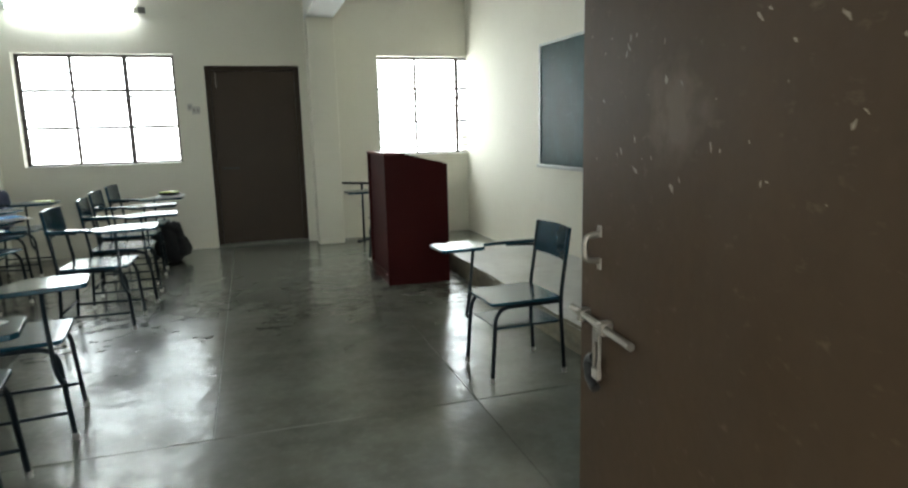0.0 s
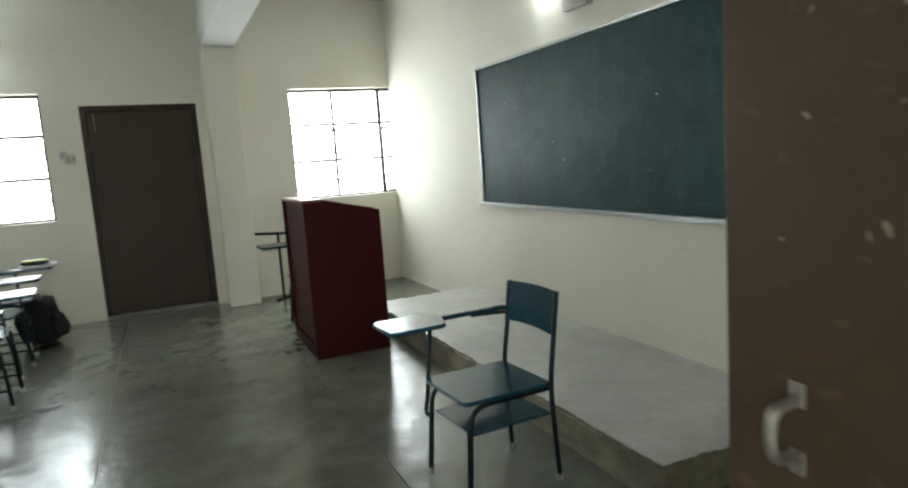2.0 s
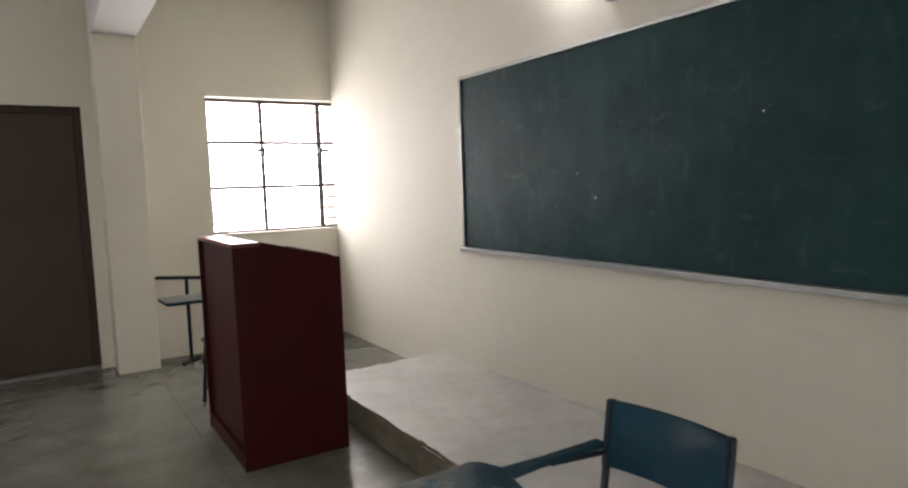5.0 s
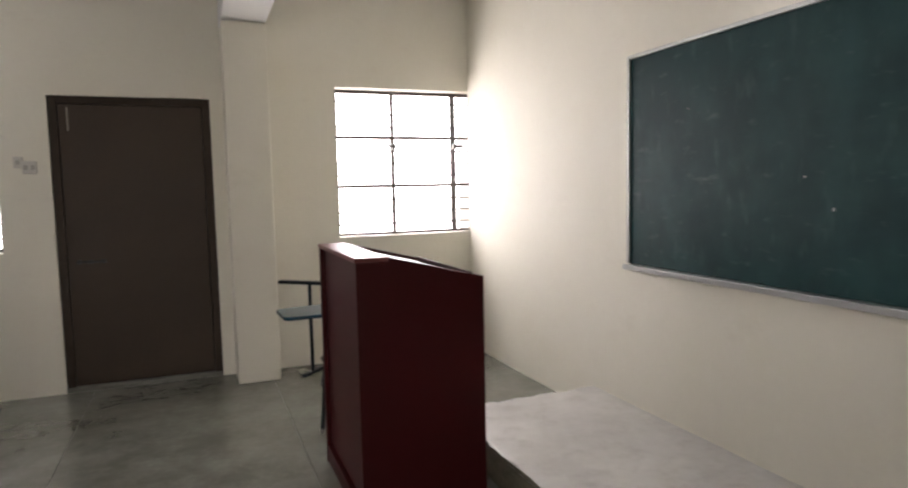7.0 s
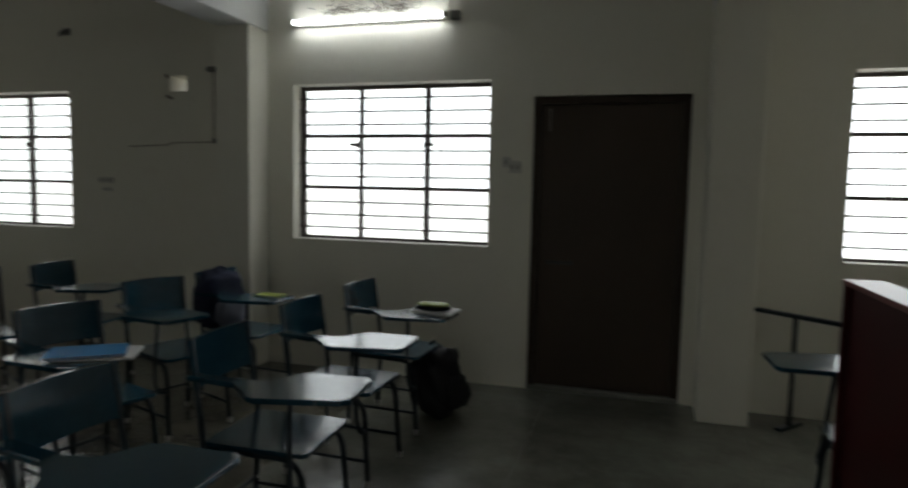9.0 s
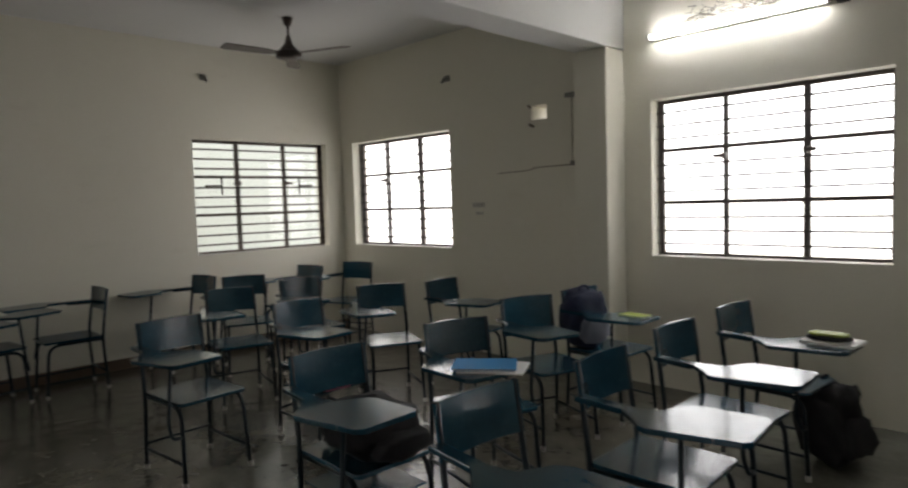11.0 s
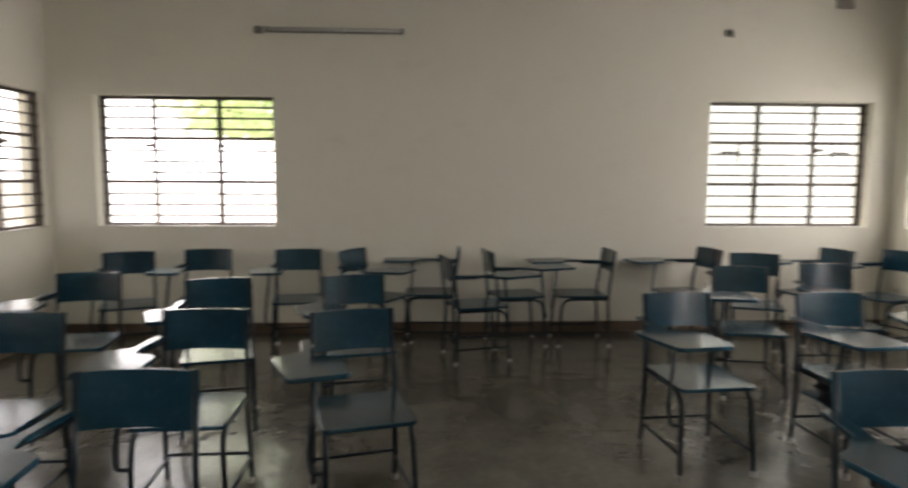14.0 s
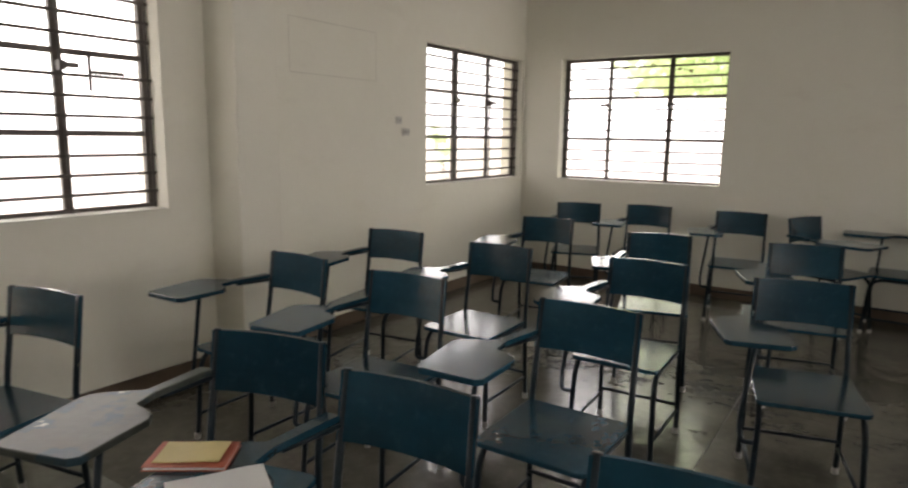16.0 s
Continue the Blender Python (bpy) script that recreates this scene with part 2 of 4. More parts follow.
GROUND = material("outside_ground", (0.34, 0.31, 0.26), 0.9, scale=0.8, vary=0.12)
OUTWALL = material("outside_pale_wall", (0.72, 0.76, 0.70), 0.85, scale=1, vary=0.06)
LEAVES = material("leaves", (0.58, 0.68, 0.40), 0.5, scale=3, vary=0.3)
BARK = material("bark", (0.12, 0.085, 0.055), 0.9, scale=10, vary=0.25, bump=0.6)
nt = LEAVES.node_tree
tr = nt.nodes.new("ShaderNodeBsdfTranslucent")
tr.inputs[0].default_value = (0.68, 0.80, 0.48, 1)
mx = nt.nodes.new("ShaderNodeMixShader")
mx.inputs[0].default_value = 0.7
nt.links.new(nt.nodes["Principled BSDF"].outputs[0], mx.inputs[1])
nt.links.new(tr.outputs[0], mx.inputs[2])
nt.links.new(mx.outputs[0], nt.nodes["Material Output"].inputs[0])
LAMP = glowing("lit_tube", (0.93, 0.97, 1.0), 17.0)
TUBEOFF = material("unlit_tube_glass", (0.5, 0.5, 0.46), 0.25, scale=10, vary=0.05)
GLASS = bpy.data.materials.new("window_glass")
GLASS.use_nodes = True
gb = GLASS.node_tree.nodes["Principled BSDF"]
gb.inputs["Transmission Weight"].default_value = 1.0
gb.inputs["Roughness"].default_value = 0.03
gb.inputs["IOR"].default_value = 1.45
gb.inputs["Base Color"].default_value = (0.96, 0.98, 0.97, 1)


# ---- building helpers ----
def part(name, bm, mat, parent=None, label="", smooth=False):
    me = bpy.data.meshes.new(name)
    bm.normal_update()
    bm.to_mesh(me)
    bm.free()
    me.materials.append(mat)
    if smooth:
        for p in me.polygons:
            p.use_smooth = True
    ob = new(name, me)
    if parent:
        ob.parent = parent
    if label:
        ob["label"] = label
    return ob


def thing(name, label, category, m=None, group="", kind=""):
    e = new(name)
    e.empty_display_size = 0.1
    if m is not None:
        e.matrix_basis = m
    return tagged(e, label, category, group, kind)


def box(bm, x0, y0, z0, x1, y1, z1, bevel=0.0, m=None):
    c = Matrix.Translation(((x0 + x1) / 2, (y0 + y1) / 2, (z0 + z1) / 2)) @ Matrix.Diagonal((abs(x1 - x0), abs(y1 - y0), abs(z1 - z0), 1))
    if m is not None:
        c = m @ c
    r = bmesh.ops.create_cube(bm, size=1, matrix=c)
    if bevel:
        es = list({e for v in r["verts"] for e in v.link_edges})
        bmesh.ops.bevel(bm, geom=es, offset=bevel, segments=2, profile=0.5, affect="EDGES")
    return bm


def boxed(*a, **k):
    return box(bmesh.new(), *a, **k)


def tube(bm, pts, r, seg=8, rz=None, caps=True):
    """A round bar swept along points."""
    pts = [Vector(p) for p in pts]
    rings = []
    ref = Vector((0, 0, 1))
    for i, p in enumerate(pts):
        d = (pts[min(i + 1, len(pts) - 1)] - pts[max(i - 1, 0)]).normalized()
        side = d.cross(ref)
        if side.length < 0.05:
            side = d.cross(Vector((0, 1, 0)))
        side.normalize()
        up = side.cross(d).normalized()
        rr = r[i] if isinstance(r, (list, tuple)) else r
        rings.append([bm.verts.new(p + rr * (math.cos(a) * side + math.sin(a) * up)) for a in (2 * math.pi * k / seg for k in range(seg))])
    for a, b in zip(rings, rings[1:]):
        best = min(range(seg), key=lambda s: sum((a[k].co - b[(k + s) % seg].co).length for k in range(seg)))
        for k in range(seg):
            bm.faces.new((a[k], a[(k + 1) % seg], b[(k + 1 + best) % seg], b[(k + best) % seg]))
    if caps:
        bm.faces.new(rings[0][::-1])
        bm.faces.new([rings[-1][(k + 0) % seg] for k in range(seg)])
    bmesh.ops.recalc_face_normals(bm, faces=bm.faces)
    return bm


def tubed(pts, r, seg=8):
    return tube(bmesh.new(), pts, r, seg)


def rounded(points, radius=0.03, n=4):
    """A polyline with its inner corners rounded off."""
    pts = [Vector(p) for p in points]
    out = [pts[0]]
    for a, b, c in zip(pts, pts[1:], pts[2:]):
        ra = min(radius, (a - b).length * 0.45, (c - b).length * 0.45)
        p, q = b + (a - b).normalized() * ra, b + (c - b).normalized() * ra
        for k in range(n + 1):
            t = k / n
            out.append((1 - t) ** 2 * p + 2 * t * (1 - t) * b + t * t * q)
    return out + [pts[-1]]


def slab(outline, z0, z1, bevel=0.0):
    """A flat board with a given outline."""
    bm = bmesh.new()
    f = bm.faces.new([bm.verts.new((x, y, z0)) for x, y in outline])
    r = bmesh.ops.extrude_face_region(bm, geom=[f])
    for v in r["geom"]:
        if isinstance(v, bmesh.types.BMVert):
            v.co.z = z1
    bmesh.ops.recalc_face_normals(bm, faces=bm.faces)
    if bevel:
        bmesh.ops.bevel(bm, geom=[e for e in bm.edges if abs(e.verts[0].co.z - e.verts[1].co.z) < 1e-6], offset=bevel, segments=2, profile=0.5, affect="EDGES")
    return bm


def blob(bm, c, s, seed, rough=0.12, cuts=3, m=None):
    """A soft, lumpy body."""
    r = bmesh.ops.create_icosphere(bm, subdivisions=cuts, radius=1)
    for v in r["verts"]:
        p = v.co.copy()
        q = Vector([math.copysign(abs(x) ** 0.7, x) for x in p])
        q *= 1 + rough * noise.noise(p * 2.2 + Vector((seed, 0, 0))) + rough * 0.4 * noise.noise(p * 6 + Vector((0, seed, 0)))
        v.co = Vector((c[0] + q.x * s[0], c[1] + q.y * s[1], c[2] + q.z * s[2]))
        if m is not None:
            v.co = m @ v.co
    return bm


# ---- the room ----
XW, XE, YS, YN, H, TH = -6.0, 3.13, 0.53, 8.52, 3.18, 0.23
Z0, Z1 = 1.015, 2.225
WIN_N = [(-5.78, -4.13), (-1.91, -0.325), (1.98, 3.225)]
WIN_W = [(0.955, 2.57), (6.685, 8.295)]
WIN_S = [(-5.945, -4.275), (-1.862, -0.215)]
DOOR_N = (-0.012, 1.04)
DOOR_S = (0.10, 1.12)
VENT = (-3.07, 2.20, -2.90, 2.325)


def wall(name, label, length0, length1, openings, place):
    """A wall with real openings; place(u, v, z) gives a point u along it, v into its thickness."""
    us = sorted({length0, length1, *[o[0] for o in openings], *[o[2] for o in openings]})
    bm = bmesh.new()
    for a, b in zip(us, us[1:]):
        cuts = sorted([(o[1], o[3]) for o in openings if o[0] <= a + 1e-6 and o[2] >= b - 1e-6])
        z = 0.0
        for c0, c1 in cuts + [(H + 0.15, None)]:
            if c0 > z + 1e-6:
                p, q = place(a, 0, z), place(b, TH, c0)
                box(bm, *p, *q)
            z = c1
    bmesh.ops.remove_doubles(bm, verts=bm.verts, dist=0.0005)
    return tagged(part(name, bm, WALL), label, "wall", kind="structure")


wall("wall_north", "cream plastered wall with windows and a brown door", XW - TH, XE + TH,
     [(*(a for a in (w[0], Z0, w[1], Z1)),) for w in WIN_N] + [(DOOR_N[0], 0.0, DOOR_N[1], 2.10), VENT], lambda u, v, z: (u, YN + v, z))
wall("wall_south", "cream plastered wall with windows and the entrance", XW - TH, XE + TH,
     [(w[0], Z0, w[1], Z1) for w in WIN_S] + [(DOOR_S[0], 0.0, DOOR_S[1], 2.12)], lambda u, v, z: (u, YS - v, z))
wall("wall_west", "cream plastered rear wall with two windows", YS, YN, [(w[0], Z0, w[1], Z1) for w in WIN_W], lambda u, v, z: (XW - v, u, z))
wall("wall_east", "cream plastered wall behind the chalkboard", YS, YN, [], lambda u, v, z: (XE + v, u, z))
tagged(part("ceiling", boxed(XW - TH, YS - TH, H, XE + TH, YN + TH, H + 0.15), CEIL), "white plastered ceiling slab", "ceiling", kind="structure")
for n, (x0, x1, yn, ys, zb) in enumerate(((-2.43, -2.13, 8.25, 0.81, 2.64), (1.13, 1.44, 8.20, 0.87, 2.61))):
    tagged(part(f"beam_{n + 1}", boxed(x0, YS + 0.002, zb, x1, YN - 0.002, H - 0.002, bevel=0.008), CEIL), "cream painted concrete ceiling beam", "beam", kind="structure")
    tagged(part(f"pillar_{2 * n + 1}", boxed(x0 + 0.003, yn, 0, x1 - 0.003, YN - 0.002, zb - 0.002, bevel=0.008), WALL), "cream plastered pilaster under a beam", "pillar", kind="structure")
    tagged(part(f"pillar_{2 * n + 2}", boxed(x0 + 0.003 + 0.06 * n, YS + 0.002, 0, x1 - 0.003, ys, zb - 0.002, bevel=0.008), WALL), "cream plastered pilaster under a beam", "pillar", kind="structure")

# floor: cement bays parted by thin joints
floor_base = tagged(part("floor", boxed(XW - TH, YS - TH, -0.12, XE + TH, YN + TH, -0.006), SEAM), "grey-green polished cement floor with thin joints", "floor", kind="structure")
JX = [XW, -4.72, -3.50, -2.28, -1.05, 0.165, 1.39, XE]
JY = [YS - TH, 3.29, YN]
for a, b in zip(JX, JX[1:]):
    for c, d in zip(JY[1:], JY[2:]):
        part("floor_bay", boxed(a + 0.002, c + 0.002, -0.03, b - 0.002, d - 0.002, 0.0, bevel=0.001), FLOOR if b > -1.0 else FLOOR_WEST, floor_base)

for a, b in ((XW, -1.05), (-1.05, 1.39), (1.39, XE)):
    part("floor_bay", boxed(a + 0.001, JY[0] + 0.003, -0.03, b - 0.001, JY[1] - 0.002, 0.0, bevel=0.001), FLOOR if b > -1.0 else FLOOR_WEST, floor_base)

# skirting
for n, (a, b) in enumerate((((XW, YS + 0.012), (XW + 0.012, YN)), ((XW + 0.012, YS), (-2.43, YS + 0.012)), ((-2.13, YS), (DOOR_S[0] - 0.08, YS + 0.012)))):
    tagged(part(f"baseboard_{n + 1}", boxed(a[0], a[1], 0.0, b[0], b[1], 0.10, bevel=0.003), SKIRT), "worn brown cement skirting", "baseboard", kind="structure")


# ---- windows ----
def window(n, m, width, label, mullions, d=0.13):
    """Steel window of nine panes set back in its opening, with a grille of flat bars; m: lower left inner corner, x along, y outwards."""
    h = Z1 - Z0
    w = thing(f"window_{n}", label, "window", m, kind="structure")
    bm = bmesh.new()
    for a in ((0.0, d, 0.0, 0.035, d + 0.035, h), (width - 0.035, d, 0.0, width, d + 0.035, h), (0.035, d, 0.0, width - 0.035, d + 0.035, 0.03), (0.035, d, h - 0.03, width - 0.035, d + 0.035, h)):
        box(bm, *a, bevel=0.003)
    part("window_frame", bm, STEEL, w)
    xs = [0.035, *mullions, width - 0.035]
    for x, half in zip(xs[1:3], (0.023, 0.016) if n in (4, 6) else (0.016, 0.023)):
        part("mullion", boxed(x - half, d + 0.001, 0.03, x + half, d + 0.034, h - 0.03, bevel=0.003), STEEL, w)
    zs = [0.03, h * 0.345, h * 0.68, h - 0.03]
    for k in range(3):
        a, b = (xs[k] + (0.018 if k else 0), xs[k + 1] - (0.018 if k < 2 else 0))
        for z in zs[1:3]:
            part("transom", boxed(a, d + 0.003, z - 0.015, b, d + 0.03, z + 0.015, bevel=0.002), STEEL, w)
        for i in range(3):
            p = part("pane", boxed(a - 0.004, d + 0.016, zs[i] + (0.007 if i else -0.004), b + 0.004, d + 0.020, zs[i + 1] - (0.007 if i < 2 else -0.004)), GLASS, w)
            p.visible_shadow = False
    step = h / 12
    bar = 0.0072 if n < 4 else 0.0088
    for i in range(1, 12):
        if i % 4:
            part("grille_bar", boxed(-0.01, d - 0.034, step * i - bar, width + 0.01, d - 0.026, step * i + bar), BAR, w)
    for x in (0.012, *xs[1:3], width - 0.012):
        part("grille_upright", boxed(x - 0.007, d - 0.026, 0.001, x + 0.007, d - 0.018, h), BAR, w)
    for k, x in enumerate(xs[1:3]):
        bm = boxed(x - 0.016, d - 0.050, h * 0.60, x + 0.016, d + 0.001, h * 0.64, bevel=0.004)
        s = -1 if k == 0 else 1
        box(bm, x, d - 0.058, h * 0.61, x + s * 0.075, d - 0.050, h * 0.632, bevel=0.003)
        part("latch", bm, STEEL, w)
    for x0, x1 in ((xs[0] + 0.30, xs[0] + 0.12), (xs[3] - 0.30, xs[3] - 0.12)) if n in (4, 7) else ():
        bm = boxed(x0 - 0.008, d - 0.046, h * 0.52, x0 + 0.008, d - 0.036, h * 0.68)
        box(bm, min(x0, x1), d - 0.046, h * 0.592, max(x0, x1), d - 0.036, h * 0.608)
        part("casement_stay", bm, BAR, w)
    part("window_sill", boxed(0.002, 0.002, 0.001, width - 0.002, d - 0.002, 0.008), SILL, w)
    return w


N = Matrix.Translation
for n, (a, b) in enumerate(WIN_N):
    window(n + 1, N((a, YN, Z0)), b - a, "brown steel window of nine panes with a bar grille", ((0.492, 1.06), (0.52, 1.065), (0.507, 1.06))[n])
window(4, N((XW, WIN_W[1][0], Z0)) @ Matrix.Rotation(radians(90), 4, "Z"), WIN_W[1][1] - WIN_W[1][0], "brown steel window with a bar grille, facing a pale wall", (0.54, 1.11))
window(5, N((XW, WIN_W[0][0], Z0)) @ Matrix.Rotation(radians(90), 4, "Z"), WIN_W[0][1] - WIN_W[0][0], "brown steel window with a bar grille, greenery outside", (0.48, 1.08))
for n, (a, b) in enumerate(WIN_S):
    window(6 + n, N((b, YS, Z0)) @ Matrix.Rotation(radians(180), 4, "Z"), b - a, "brown steel window with a bar grille", (0.545, 1.13) if n == 0 else (0.62, 1.18), 0.08 if n == 0 else 0.13)

# ---- doors ----
d1 = thing("door_1", "closed dark brown flush door in the far wall", "door", N((DOOR_N[0], YN, 0)), kind="structure")
dw = DOOR_N[1] - DOOR_N[0]
bm = bmesh.new()
box(bm, 0.0, 0.03, 0.0, 0.055, 0.12, 2.10, bevel=0.004)
box(bm, dw - 0.055, 0.03, 0.0, dw, 0.12, 2.10, bevel=0.004)
box(bm, 0.055, 0.03, 2.045, dw - 0.055, 0.12, 2.10, bevel=0.004)
part("door_frame", bm, FRAME, d1)
part("threshold", boxed(0.0, 0.0, 0.0, dw, 0.12, 0.03, bevel=0.006), SEAM, d1)
leaf1 = part("door_leaf", boxed(0.057, 0.045, 0.034, dw - 0.057, 0.085, 2.043, bevel=0.003), BROWN, d1)
part("door_stop", boxed(0.0, 0.121, 0.0, dw, 0.14, 2.10), FRAME, d1)
bm = tubed([(0.11, 0.037, 0.93), (0.30, 0.037, 0.93)], 0.007)
for x in (0.12, 0.19, 0.27):
    box(bm, x, 0.032, 0.915, x + 0.02, 0.05, 0.945, bevel=0.002)
part("tower_bolt", bm, BLACKP, leaf1, "dark tower bolt")
part("upper_bolt", tubed([(0.115, 0.042, 1.86), (0.115, 0.042, 2.02)], 0.007), METALG, leaf1)

# entrance door leaf, standing open along the inside
d2 = thing("door_2", "open brown painted door leaf with chipped paint", "door", N((1.082, YS + 0.02, 0)) @ Matrix.Rotation(radians(-4.7), 4, "Z"), kind="structure")
LW = 1.33
leaf2 = part("door_leaf", boxed(0.0, 0.0, 0.012, 0.036, LW, 2.08, bevel=0.003), LEAF, d2)
bm = tubed(rounded([(-0.001, LW - 0.105, 1.000), (-0.036, LW - 0.105, 1.005), (-0.040, LW - 0.105, 1.033), (-0.036, LW - 0.105, 1.061), (-0.001, LW - 0.105, 1.066)], 0.025), 0.0075, 10)
for z in (0.994, 1.072):
    box(bm, -0.004, LW - 0.115, z - 0.014, 0.001, LW - 0.095, z + 0.014, bevel=0.002)
part("pull_handle", bm, METALG, leaf2, "worn metal pull handle")
bm = tubed([(-0.018, LW - 0.30, 0.852), (-0.018, LW + 0.015, 0.858)], 0.0095, 10)
for y in (LW - 0.17, LW - 0.05):
    box(bm, -0.030, y - 0.012, 0.838, 0.001, y + 0.012, 0.872, bevel=0.004)
part("sliding_bolt", bm, METALG, leaf2, "metal sliding bolt")
bm = boxed(-0.030, LW - 0.165, 0.815, -0.020, LW - 0.130, 0.85, bevel=0.003)
box(bm, -0.029, LW - 0.165, 0.752, -0.021, LW - 0.155, 0.815, bevel=0.002)
box(bm, -0.029, LW - 0.140, 0.752, -0.021, LW - 0.130, 0.815, bevel=0.002)
box(bm, -0.032, LW - 0.165, 0.725, -0.018, LW - 0.132, 0.752, bevel=0.004)
part("hasp", bm, METALG, leaf2, "pale metal hasp")
part("padlock", tubed(rounded([(-0.02, LW - 0.125, 0.77), (-0.02, LW - 0.09, 0.755), (-0.02, LW - 0.095, 0.71), (-0.02, LW - 0.135, 0.695)], 0.02), 0.012, 10), BLACKP, leaf2, "black lock ring")
rng = random.Random(4)
bm = bmesh.new()
for k in range(105):
    y, z = rng.uniform(0.2, LW - 0.04), 2.04 - 0.85 * rng.random() ** 1.3
    s0 = 0.0012 + 0.0036 * rng.random() ** 1.6
    long = rng.uniform(1, 3)
    tilt = rng.choice((0.4, 0.7, 1.0, 1.4, 1.6)) + rng.gauss(0, 0.3)
    ring = []
    for a in (0, 0.6, 1.2, 1.9, 2.8, 3.4, 3.9, 4.6, 5.1, 5.8):
        u, w0 = s0 * long * rng.uniform(0.4, 1.5) * math.cos(a), s0 * rng.uniform(0.4, 1.5) * math.sin(a)
        ring.append(bm.verts.new((-0.0012, y + u * math.cos(tilt) - w0 * math.sin(tilt), z + u * math.sin(tilt) + w0 * math.cos(tilt))))
    bm.faces.new(ring)
part("paint_chips", bm, CHIP, leaf2, "pale chips where paint is lost")["kind"] = "stuff"
d3 = thing("door_3", "brown painted frame of the entrance", "door frame", N((DOOR_S[0], YS, 0)), kind="structure")
bm = bmesh.new()
sw = DOOR_S[1] - DOOR_S[0]
box(bm, -0.0, -0.10, 0.0, 0.05, -0.002, 2.12, bevel=0.004)
box(bm, sw - 0.018, -0.10, 0.0, sw, -0.002, 2.12, bevel=0.004)
box(bm, 0.05, -0.10, 2.09, sw - 0.018, -0.002, 2.12, bevel=0.004)
part("door_frame", bm, FRAME, d3)

# ---- platform and chalkboard ----
bm = boxed(2.16, 3.08, 0.0, XE - 0.002, 6.62, 0.17)
bmesh.ops.subdivide_edges(bm, edges=bm.edges, cuts=88, use_grid_fill=True)
for v in bm.verts:
    if v.co.x < 2.17 or v.co.y < 3.09 or v.co.y > 6.61:
        k = 1.0 if v.co.z > 0.15 else 0.4
        v.co.x += k * (0.010 * noise.noise(v.co * 9) + 0.012 * noise.noise(v.co * 2.5)) if v.co.x < 2.17 else 0
        v.co.y += k * 0.014 * noise.noise(v.co * 6)
        v.co.x += k * 0.012 * max(noise.noise(v.co * 22), 0) if v.co.x < 2.18 else 0
        v.co.z -= 0.014 * max(noise.noise(v.co * 12), 0) + 0.010 * max(noise.noise(v.co * 31), 0) if v.co.z > 0.15 else 0
    elif v.co.z > 0.16:
        v.co.z += 0.003 * noise.noise(v.co * 3)
plat = tagged(part("platform", bm, PLAT), "low raw cement teaching platform with worn edges", "platform", kind="structure")
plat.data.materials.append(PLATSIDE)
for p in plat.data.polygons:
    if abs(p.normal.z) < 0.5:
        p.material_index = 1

B0, B1, BZ0, BZ1 = 3.252, 6.26, 0.953, 2.09
cb = thing("chalkboard", "green chalkboard with smeared chalk and an aluminium edge", "chalkboard", N((XE, 0, 0)))
part("writing_surface", boxed(-0.018, B0 + 0.033, BZ0 + 0.016, -0.002, B1 - 0.021, BZ1 - 0.021), GREEN, cb)
for name, a in (("edge_strip", (-0.034, B0, BZ0 + 0.015, -0.002, B0 + 0.032, BZ1)), ("edge_strip", (-0.03, B1 - 0.02, BZ0 + 0.02, -0.002, B1, BZ1)),
                ("edge_strip", (-0.03, B0 + 0.033, BZ1 - 0.02, -0.002, B1 - 0.021, BZ1)), ("chalk_ledge", (-0.055, B0, BZ0 - 0.014, -0.002, B1, BZ0 + 0.014))):
    part(name, boxed(*a, bevel=0.003), ALU, cb)

rng = random.Random(12)
bm = bmesh.new()
for k in range(46):
    y = 3.285 + 0.24 * rng.random() ** 2.2 if k < 38 else rng.uniform(3.4, 6.0)
    z = 2.05 - 0.55 * rng.random() ** 1.5 if k < 38 else rng.uniform(1.0, 1.9)
    r0 = (0.003 + 0.010 * rng.random() ** 2) * (1 if k < 38 else 0.45)
    bm.faces.new([bm.verts.new((-0.0188, y + r0 * rng.uniform(0.5, 1.3) * math.cos(a), z + r0 * rng.uniform(0.5, 1.6) * math.sin(a))) for a in (5.1, 3.9, 2.8, 1.9, 0.9, 0)])
CHALK = material("chalk_flecks", (0.55, 0.58, 0.56), 0.9, scale=30, vary=0.15)
part("chalk_flecks", bm, CHALK, cb, "white flecks where the paint is lost")["kind"] = "stuff"

# ---- lectern ----
le = thing("lectern", "tall maroon laminate lectern with a sloping top", "lectern", N((1.475, 5.80, 0)))
LD, LL = 0.55, 0.80
bm = bmesh.new()
prof = [(0.0, 0.0), (LD, 0.0), (LD, 1.03), (0.13, 1.135), (0.0, 1.135)]
for name, y0, y1 in (("side_panel", 0.0, 0.018), ("side_panel", LL - 0.018, LL)):
    bm = bmesh.new()
    f = bm.faces.new([bm.verts.new((x, y0, z)) for x, z in prof])
    r = bmesh.ops.extrude_face_region(bm, geom=[f])
    for v in r["geom"]:
        if isinstance(v, bmesh.types.BMVert):
            v.co.y = y1
    bmesh.ops.recalc_face_normals(bm, faces=bm.faces)
    part(name, bm, MAROON, le)
part("front_panel", boxed(0.025, 0.019, 0.09, 0.043, LL - 0.019, 1.115), MAROON, le)
part("plinth", boxed(0.004, 0.019, 0.0, 0.03, LL - 0.019, 0.085, bevel=0.003), MAROON, le)
